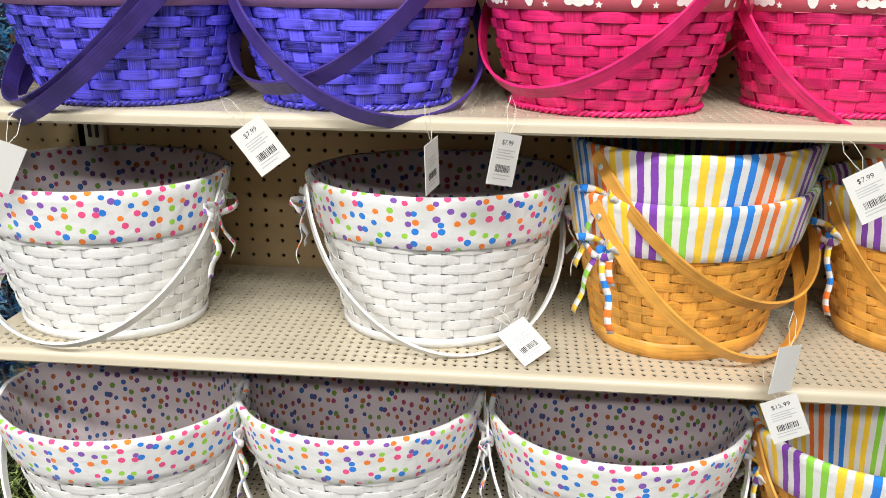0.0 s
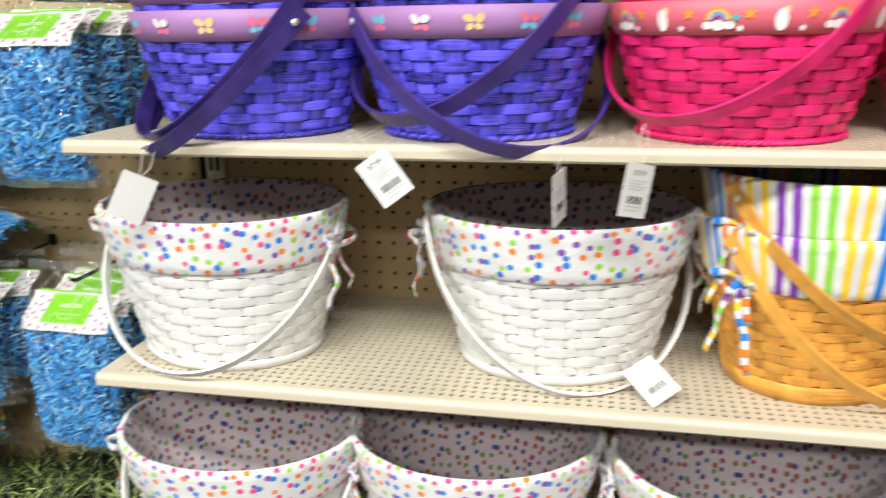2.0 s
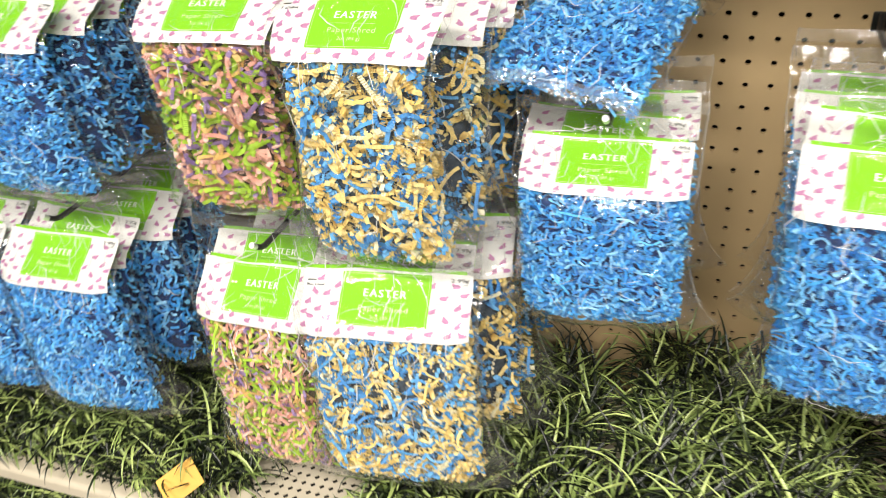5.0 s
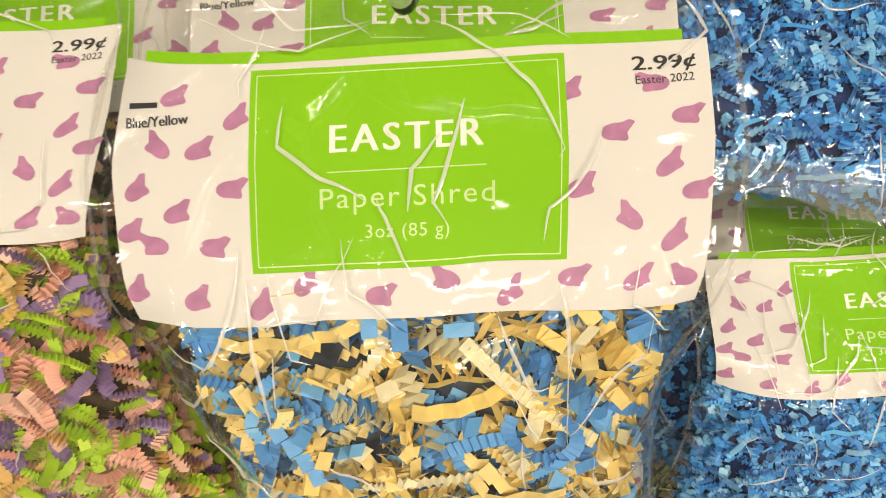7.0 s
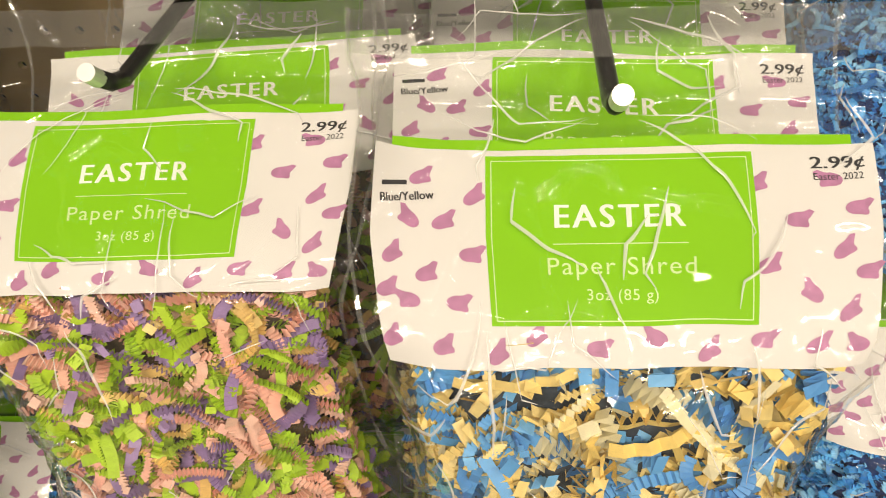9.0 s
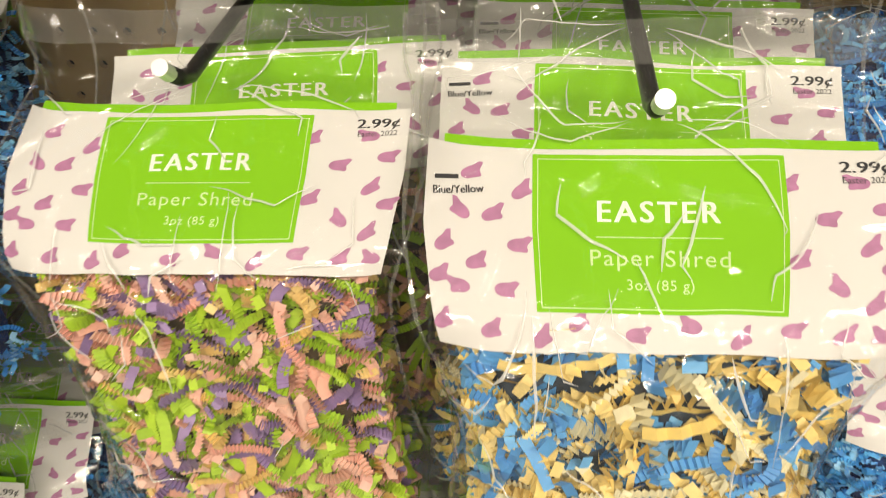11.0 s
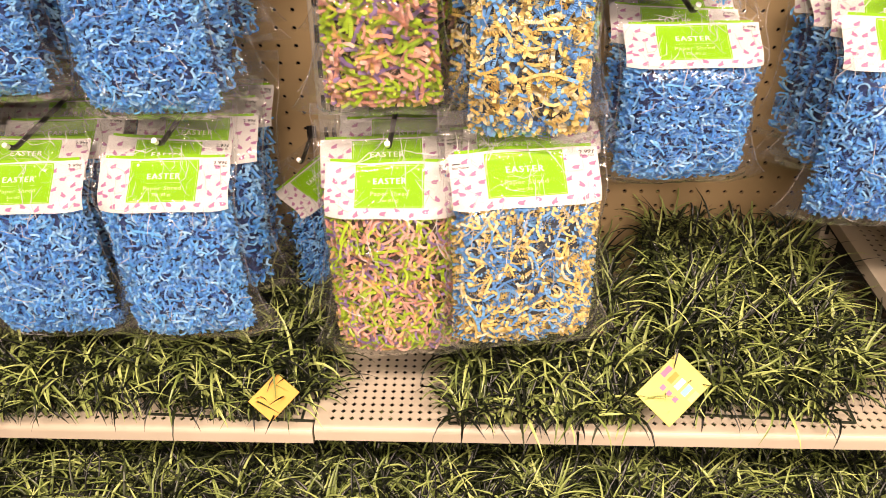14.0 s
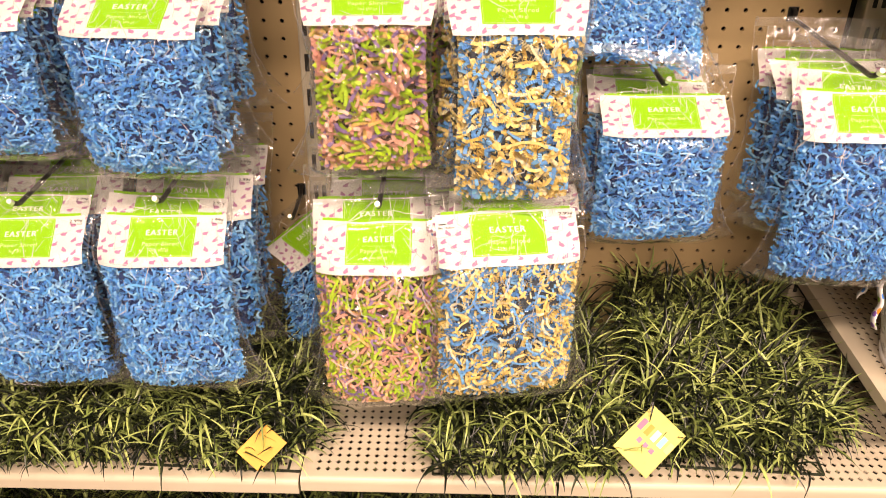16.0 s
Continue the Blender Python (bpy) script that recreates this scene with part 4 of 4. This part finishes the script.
WORDS = {"EASTER": word("EASTER", 0.0370, 0.0068, 1.22), "Paper Shred": word("Paper Shred", 0.0425, 0.0064, 1.12), "3oz (85 g)": word("3oz (85 g)", 0.0205, 0.0040, 1.08),
         "2.99¢": word("2.99¢", 0.0150, 0.0046), "Easter 2022": word("Easter 2022", 0.0140, 0.0021), "Blue / Yellow": word("Blue/Yellow", 0.0165, 0.0026)}


def fat(geo, d):
    """The same word laid thrice a hair apart, for a heavier letter."""
    return join(*[([(x + k, y) for x, y in geo[0]], geo[1]) for k in (-d, 0.0, d)])


def bar(cx, cs, w, h):
    return [(cx - w / 2, cs - h / 2), (cx + w / 2, cs - h / 2), (cx + w / 2, cs + h / 2), (cx - w / 2, cs + h / 2)], [(0, 1, 2, 3)]


def line_box(w, h, t):
    segs = []
    for k in range(12):
        for y in (-h / 2, h / 2):
            segs.append(bar(-w / 2 + w * (k + 0.5) / 12, y, w / 12, t))
    for k in range(8):
        for x in (-w / 2, w / 2):
            segs.append(bar(x, -h / 2 + h * (k + 0.5) / 8, t, h / 8))
    return join(*segs)


# across and down the card from the top of the green label, in millimetres
SPOTS = [(-58, 6), (-42, 12), (-62, 19), (-51, 20), (-67, 30), (-43, 30), (-57, 36), (-64, 44), (-48, 44), (-54, 56), (-37.5, 58.5), (-7, 56), (9, 53), (25.5, 57), (41, 54),
         (57, 55.5), (65, 46.5), (53.5, 41), (42, 33), (63, 29), (50.5, 20), (39.5, 9), (59.5, 8), (67.5, 17), (-69.5, 41), (-70, 55), (70, 36), (68, 56), (-25.5, 52.5)]


def motif_mesh(seed):
    """Scattered mauve blots of the card's print, kept plain."""
    geos = []
    for i, (mu, ms) in enumerate(SPOTS):
        u, s = mu / 1000, S_LABEL + ms / 1000 * 0.96
        if s > S_CARD - 0.007:
            s = S_CARD - 0.007
        flip = -1 if i % 5 == 2 else 1
        blot = []
        for k in range(22):
            q = 2 * math.pi * k / 22
            r = 0.0021 + 0.0028 * math.exp(-((q - 0.95) / 0.34) ** 2) + 0.0017 * math.exp(-((q - 3.7) / 0.8) ** 2) + 0.0009 * math.exp(-((q - 5.7) / 0.45) ** 2)
            blot.append((flip * r * math.cos(q) * 1.12, r * math.sin(q) * 0.92))
        face = tuple(range(22)) if flip < 0 else tuple(range(21, -1, -1))
        geos.append(on_card((blot, [face]), u, s, 0.00055, seed, 0.35 * math.sin(i * 2.1)))
    return mesh("printed_spots", *join(*geos), MAUVE)


def strips(count, seed, width, kinds, mat, name):
    """Crinkle-cut paper strips packed behind the front and back of the bag.
    kinds: share, step between folds, depth of the folds, number of folds, roll of the strip."""
    rnd = np.random.RandomState(seed)
    shares = np.array([k[0] for k in kinds]) / sum(k[0] for k in kinds)
    verts, faces, ends = [], [], []
    long = sum(p * k[1] * k[3] for p, k in zip(shares, kinds))
    layer = 0.5 * 0.0175 / (width * long)         # strips that half cover the front, laid in two outer layers
    for i in range(count):
        u = rnd.uniform(-1, 1) * (BAG_W / 2 - 0.008)
        s = rnd.uniform(S_CARD - 0.010, S_END - 0.012)
        inner = i % 6 == 0 and i > layer
        o = np.array(back(u, s, seed)) + (0, -0.004 - rnd.rand() * 0.006, 0) if inner else np.array(front(u, s, 0.003 if i < layer else 0.0065 if i < 2.4 * layer else 0.010 + abs(rnd.normal(0, 0.004)), seed))
        a = rnd.uniform(0, 2 * math.pi)
        d = np.array([math.cos(a), rnd.normal(0, 0.03), math.sin(a)])
        d /= np.linalg.norm(d)
        out = np.array([0.25 * u / BAG_W, -1, 0.15])
        out /= np.linalg.norm(out)
        side = np.cross(d, out)
        side /= np.linalg.norm(side)
        _, st, am, nf, roll = kinds[rnd.choice(len(kinds), p=shares)]
        roll = roll * rnd.choice((-1, 1)) + rnd.normal(0, 0.3)
        wv = math.cos(roll) * side + math.sin(roll) * out
        nv = np.cross(wv, d)
        curl, arc = rnd.normal(0, 0.008), rnd.normal(0, 1.9) / nf
        n = max(3, int(rnd.uniform(0.6, 1.4) * nf))
        st, am = st * rnd.uniform(0.8, 1.25), am * rnd.uniform(0.7, 1.25)
        p, base = o - d * st * n / 2, len(verts)
        w = width * rnd.uniform(0.85, 1.12) / 2
        for k in range(n + 1):
            q = p + nv * am * ((0.5 if k % 2 else -0.5) + rnd.normal(0, 0.05))
            verts += [q + wv * w, q - wv * w]
            p = p + d * st
            d, nv = d + curl * nv, nv - curl * d
            d, wv = d + arc * wv, wv - arc * d
            d, nv, wv = d / np.linalg.norm(d), nv / np.linalg.norm(nv), wv / np.linalg.norm(wv)
        faces += [(base + 2 * k, base + 2 * k + 1, base + 2 * k + 3, base + 2 * k + 2) for k in range(n)]
        ends.append((base, len(verts)))
    v = np.array(verts)
    rim = 0.0095 if STYLE == "plump" else 0.0055
    zmin = CURVE[-1, 1] + (0.014 if STYLE == "plump" else 0.009)
    zmax = np.interp(S_CARD - 0.012, ARC, CURVE[:, 1])
    for a, b in ends:
        v[a:b, 2] += max(0.0, zmin - v[a:b, 2].min()) - max(0.0, v[a:b, 2].max() - zmax)
        edge = (BAG_W / 2 - rim) * taper(float(np.interp(-v[a:b, 2].mean(), -CURVE[:, 1], ARC)))
        v[a:b, 0] += max(0.0, -edge - v[a:b, 0].min()) - max(0.0, v[a:b, 0].max() - edge)
    arcs = np.interp(-v[:, 2], -CURVE[:, 1], ARC)
    wide = np.array([taper(a) for a in arcs])
    u = np.clip(v[:, 0] / wide, -BAG_W / 2 + rim, BAG_W / 2 - rim)
    v[:, 0] = u * wide
    ymin = np.array([front(a, b, 0.0026, seed)[1] for a, b in zip(u[::2], arcs[::2])]).repeat(2)
    for a, b in ends:
        v[a:b, 1] += max(0.0, float((ymin[a:b] - v[a:b, 1]).max()))
    return mesh(name, v, faces, mat)


# Dark sheets inside the bag, standing in for the shade among the strips.
def gap_shade_mesh(seed, mat):
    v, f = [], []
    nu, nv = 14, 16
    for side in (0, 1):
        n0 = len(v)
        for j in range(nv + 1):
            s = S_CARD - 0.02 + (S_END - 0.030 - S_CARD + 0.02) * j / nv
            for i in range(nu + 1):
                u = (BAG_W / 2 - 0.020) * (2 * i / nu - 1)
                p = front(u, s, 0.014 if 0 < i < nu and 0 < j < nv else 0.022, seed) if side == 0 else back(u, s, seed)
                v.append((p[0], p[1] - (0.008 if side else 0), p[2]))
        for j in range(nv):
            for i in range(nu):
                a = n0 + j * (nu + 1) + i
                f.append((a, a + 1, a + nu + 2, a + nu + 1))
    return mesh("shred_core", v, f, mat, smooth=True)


BAG_LABEL = {"yellow": "clear bag of yellow and blue crinkled paper shred", "pink": "clear bag of pink and lime crinkled paper shred", "blue": "clear bag of bright blue crinkled paper shred"}


# strips in a bag, their width, and the kinds of strip: share, step, depth and number of folds, roll
SHRED = {"yellow": (1080, 0.0037, ((4, 0.0010, 0.0014, 32, 0.3), (6, 0.0018, 0.0060, 17, 1.45), (3, 0.0030, 0.0034, 11, 0.5), (2, 0.0050, 0.0012, 7, 0.2)), YELLOW_BLUE),
         "pink": (1150, 0.0039, ((6, 0.0008, 0.0019, 44, 0.3), (4, 0.0009, 0.0034, 40, 1.1)), PINK_GREEN),
         "blue": (2100, 0.0023, ((5, 0.0009, 0.0018, 15, 0.3), (4, 0.0011, 0.0034, 13, 1.1), (1, 0.0048, 0.0014, 4, 0.3)), BLUE_SHRED)}


def build_bag(color, seed, style="hung", rear=False):
    shape_of(style)
    ob = thing("shred_bag", BAG_LABEL[color] + " on a hook", "bag of shred", "bags on the pegboard")
    count, width, kinds, mat = SHRED[color]
    if style == "hung" and color != "blue":
        count, width = int(count * 1.35), width * 0.72
        kinds = [(k[0], k[1] * 0.8, k[2] * 0.72, k[3], k[4]) for k in kinds]
    if rear:
        count, width = int(count * 0.36), width * 1.3
    sh = strips(count, seed, width, kinds, mat, "paper_shred")
    part("paper_shred", sh, ob)["kind"] = "stuff"
    part("shred_core", gap_shade_mesh(seed, GAP_SHADES[color]), ob)
    card = part("header_card", surface_patch(-0.0735, 0.0735, S_LABEL - 0.003, S_CARD, 0.0008, seed, PAPER, "header_card", sag=0.003), ob, "white card printed with mauve spots")
    part("printed_spots", motif_mesh(seed), card)
    part("green_label", surface_patch(-0.0388, 0.0388, S_LABEL - 0.001, S_LABEL + 0.048, 0.0005, seed, GREEN, "green_label", 20, 14), card, "green printed panel")
    mid = S_LABEL + 0.0235
    part("label_border", mesh("label_border", *on_card(line_box(0.0742, 0.0460, 0.0003), 0, mid, 0.00025, seed), PALEINK), card)
    part("lettering", mesh("lettering", *on_card(fat(WORDS["EASTER"], 0.00025), 0, S_LABEL + 0.0175, 0.00025, seed), WHITEINK), card, "white lettering")
    thin = [on_card(bar(0, 0, 0.0385, 0.0003), 0, S_LABEL + 0.0255, 0.00025, seed), on_card(WORDS["Paper Shred"], 0, S_LABEL + 0.0325, 0.00025, seed), on_card(WORDS["3oz (85 g)"], 0, S_LABEL + 0.0400, 0.00025, seed)]
    part("lettering", mesh("lettering", *join(*thin), PALEINK), card, "thin pale lettering")
    tag = [on_card(fat(WORDS["2.99¢"], 0.00015), 0.0625, S_LABEL + 0.0030, 0.0004, seed), on_card(WORDS["Easter 2022"], 0.0625, S_LABEL + 0.0068, 0.0004, seed)]
    if color == "yellow":
        tag.append(on_card(fat(WORDS["Blue / Yellow"], 0.0001), -0.0625, S_LABEL + 0.0120, 0.0004, seed, 0.1))
        tag.append(on_card(bar(0, 0, 0.0080, 0.0014), -0.0665, S_LABEL + 0.0082, 0.0004, seed, 0.1))
    part("price_print", mesh("price_print", *join(*tag), INK), card)
    vb, fb = [], []
    for j in range(9):
        for i in range(9):
            p = back(-0.068 + 0.136 * i / 8, 0.0162 + 0.066 * j / 8, seed)
            vb.append((p[0], p[1] - 0.0012, p[2]))
    fb = [(j * 9 + i, j * 9 + i + 1, j * 9 + i + 10, j * 9 + i + 9) for j in range(8) for i in range(8)]
    part("back_label", mesh("back_label", vb, fb, GREEN, smooth=True), ob, "green back of the header card")
    part("film", film_mesh(seed, not rear), ob, "clear crinkled cellophane")
    part("seal", seal_mesh(seed, S_END - 0.014, S_END), ob)
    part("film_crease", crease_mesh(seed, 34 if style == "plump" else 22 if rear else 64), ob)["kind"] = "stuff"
    part("seam", seam_mesh(seed, -1), ob)
    part("seam", seam_mesh(seed, 1), ob)
    part("seal", seal_mesh(seed, S_TOP, S_TOP + 0.013), ob)
    return ob


def hook(x, z, tip):
    ob = thing("peg_hook", "black steel peg hook with a bright tip", "hook", "peg hooks")
    ob.matrix_basis = pose(x, PEG_Y, z)
    L = PEG_Y - tip
    pts = [(0, 0.004, 0.012), (0, -0.006, 0.010), (0, -0.012, 0.002)] + [(0, -q, 0.0) for q in np.linspace(0.02, L - 0.012, 10)] + [(0, -L + 0.004, 0.003), (0, -L - 0.004, 0.009)]
    v, f = tube(pts, 0.0030, 10)
    part("rod", mesh("rod", v, f, STEEL, smooth=True), ob)
    v, f = tube([(0, -L - 0.0030, 0.008), (0, -L - 0.0085, 0.0130)], 0.0030, 16)
    part("tip", mesh("tip", v, f, CHROME), ob, "bright rounded tip")
    plate = bevelled_box("base_plate", -0.007, 0.007, -0.003, 0.0, -0.006, 0.014, 0.0010, STEEL)
    part("base_plate", plate, ob)


front_bags = {"yellow": [build_bag("yellow", 12)], "pink": [build_bag("pink", 22)], "blue": [build_bag("blue", sd) for sd in (31, 32, 33)]}
plump_bags = {"yellow": build_bag("yellow", 11, "plump"), "pink": build_bag("pink", 21, "plump")}
rear_bags = {c: [build_bag(c, sd, "hung", True) for sd in sds] for c, sds in (("yellow", (14, 15)), ("pink", (24, 25)), ("blue", (34, 35)))}
# colour, x, y and z of the top of the front label, bags behind it, turn
HANGS = [
    ("yellow", -0.996, 0.957, 1.284, 3, 0, 1.00), ("pink", -1.1435, 0.983, 1.279, 3, 1, 0.89), ("blue", -1.380, 0.979, 1.263, 4, -5, 0.86), ("blue", -1.560, 0.985, 1.262, 4, -3, 0.92),
    ("blue", -0.818, 1.032, 1.142, 2, 1, 0.90), ("blue", -0.595, 1.018, 1.160, 3, -4, 1.04),
    ("yellow", -0.996, 0.940, 1.044, 5, 7, 1.07), ("pink", -1.138, 0.963, 1.016, 4, 0, 1.10), ("blue", -1.384, 0.958, 1.020, 4, 1, 1.18), ("blue", -1.553, 0.968, 1.008, 4, 3, 0.96),
    ("blue", -0.598, 1.025, 1.545, 3, -2, 0.97), ("blue", -0.812, 1.085, 1.520, 2, 2, 0.97), ("yellow", -0.955, 1.055, 1.560, 2, 0, 0.97), ("pink", -1.120, 1.05, 1.560, 3, 2, 0.97),
    # blue pair at z 1.56, x -1.33 and -1.51: unseen, added for their shade
    ("blue", -1.285, 1.180, 0.880, 0, 66, 0.72), ("blue", -1.330, 1.04, 1.560, 3, 0, 0.97), ("blue", -1.510, 1.04, 1.560, 3, 0, 0.97), ("blue", -1.690, 1.0, 1.262, 4, 3, 0.95), ("blue", -1.700, 1.0, 1.010, 4, -3, 1.0),
]
used = set()
rnd = random.Random(5)
for i, (color, x, y, z, behind, turn, long) in enumerate(HANGS):
    plump = i < 2
    hy, hz = (y + 0.021, z + 0.009) if plump else (y + 0.005, z + 0.0205)
    hook(x - (0.012 if plump and color == "pink" else 0.0), hz - 0.001, hy - 0.012)
    for k in range(behind + 1):
        if k == 0:
            src = plump_bags[color] if plump else front_bags[color][int(-x * 100) % len(front_bags[color])]
        else:
            src = rear_bags[color][(k + i) % 2]
        m = pose(x + (rnd.uniform(-0.012, 0.014) if k else 0), hy + (0.068 if plump else 0.052) * k, hz + (rnd.uniform(-0.004, 0.003) if k else 0), (-rnd.uniform(1, 5) if k else 0), (rnd.uniform(-2.5, 2.5) if k else -0.9), turn + (rnd.uniform(-5, 5) if k else 0)) @ Matrix.Diagonal((1.10 if i == 6 and k == 0 else 1.06 if plump and k else 1.0, 1, long, 1))
        if src.name in used:
            copy_thing(src, m)
        else:
            used.add(src.name)
            src.matrix_basis = m
# one bag has slipped and lies over its neighbour's top
copy_thing(front_bags["blue"][1], pose(-0.818, 1.200, 1.220, -74, 4, -12) @ Matrix.Diagonal((0.97, 1, 0.86, 1)))


# ---- grass mats ----
def grass_mesh(w, d, count, seed, tall):
    """Tufts of arching strap leaves."""
    rnd = np.random.RandomState(seed)
    v, f = [], []
    for i in range(count):
        if i % 8 == 0:
            cx, cy = rnd.uniform(-w / 2 + 0.015, w / 2 - 0.015), rnd.uniform(-d / 2 + 0.01, d / 2)
        a = rnd.uniform(0, 2 * math.pi)
        L = tall * rnd.uniform(0.55, 1.3)
        lean = rnd.uniform(0.5, 1.5)
        wd = rnd.uniform(0.0014, 0.0027)
        n0 = len(v)
        px, py, pz, el = cx + rnd.normal(0, 0.004), cy + rnd.normal(0, 0.004), 0.004, math.pi / 2 - lean * 0.15
        turn = rnd.normal(0, 0.12)
        for k in range(8):
            dx, dy = math.cos(a), math.sin(a)
            ww = wd * (0.75 + 0.25 * min(k, 2) / 2) * (1 - (k / 7) ** 3 * 0.93)
            v += [(px - dy * ww, py + dx * ww, pz), (px, py, pz - ww * 0.5), (px + dy * ww, py - dx * ww, pz)]
            st = L / 7
            px, py, pz = px + dx * st * math.cos(el), py + dy * st * math.cos(el), max(pz + st * math.sin(el), 0.002)
            el -= lean * 0.30
            a += turn
        for k in range(7):
            q = n0 + 3 * k
            f += [(q, q + 1, q + 4, q + 3), (q + 1, q + 2, q + 5, q + 4)]
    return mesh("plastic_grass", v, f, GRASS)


def backing_mesh(w, d):
    geos = []
    n = 7
    for k in range(n + 1):
        x = -w / 2 + w * k / n
        geos.append(box_geo(x - 0.0014, x + 0.0014, -d / 2, d / 2, 0.0005, 0.003))
        y = -d / 2 + d * k / n
        geos.append(box_geo(-w / 2, w / 2, y - 0.0014, y + 0.0014, 0.0008, 0.0033))
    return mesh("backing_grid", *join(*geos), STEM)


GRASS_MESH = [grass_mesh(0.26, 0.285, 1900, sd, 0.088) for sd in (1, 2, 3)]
BACKING = backing_mesh(0.245, 0.262)
MATS = [(-1.88, 1.067, ZL - 0.006, 0), (-1.61, 1.069, ZL - 0.006, 3), (-1.350, 1.062, ZL - 0.006, -2), (-1.60, 1.072, ZL + 0.03, 5), (-1.365, 1.087, ZL + 0.034, 4),
        (-0.955, 1.057, ZL, 2), (-0.665, 1.072, ZL, -3), (-0.645, 1.087, ZL + 0.035, 3), (-0.675, 1.102, ZL + 0.07, -4), (-0.945, 1.097, ZL + 0.03, 4),
        (-1.85, 1.04, ZB, 0), (-1.58, 1.03, ZB, 4), (-1.31, 1.04, ZB, -3), (-1.04, 1.03, ZB, 2), (-0.77, 1.04, ZB, -2), (-0.50, 1.05, ZB, 2), (-1.85, 1.05, ZB + 0.035, 3), (-1.57, 1.06, ZB + 0.035, -4), (-1.29, 1.05, ZB + 0.035, 2), (-1.02, 1.06, ZB + 0.035, 2), (-0.76, 1.05, ZB + 0.04, 5)]
for i, (x, y, z, turn) in enumerate(MATS):
    ob = thing("grass_mat", "mat of dark green plastic grass lying on a shelf", "grass mat", "grass mats")
    ob.matrix_basis = pose(x, y, z, 0, 0, turn + (180 if i % 2 else 0))
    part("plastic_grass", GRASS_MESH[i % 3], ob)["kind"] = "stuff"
    part("backing_grid", BACKING, ob)


def mat_tag(x, y, z, tilt, roll, yaw, mat, w, h, words):
    ob = thing("card_tag", "yellow card tag tucked into a plastic grass mat", "card tag")
    ob.matrix_basis = pose(x, y, z, 0, 0, yaw) @ pose(0, 0, 0, tilt) @ pose(0, 0, 0, 0, roll)
    part("card", bevelled_box("card", -w / 2, w / 2, -0.0006, 0.0006, -h / 2, h / 2, 0.0005, mat, 1), ob)
    if words:
        cols = list(PRINT.values())
        for k in range(5):
            a = -0.024 + k * 0.011
            v, f = box_geo(a, a + 0.007, -0.0010, -0.0007, 0.002, 0.018)
            part("print_bar", mesh("print_bar", v, f, cols[(k * 2 + 1) % len(cols)]), ob)
        for k in range(3):
            a = -0.013 + k * 0.010
            v, f = box_geo(a, a + 0.006, -0.0010, -0.0007, -0.012, -0.005)
            part("print_bar", mesh("print_bar", v, f, cols[1]), ob)


mat_tag(-0.795, 0.922, 0.726, -54, 46, 0, CARD_YELLOW, 0.056, 0.078, True)
mat_tag(-1.294, 0.915, 0.708, -64, 38, 0, CARD_AMBER, 0.042, 0.050, False)
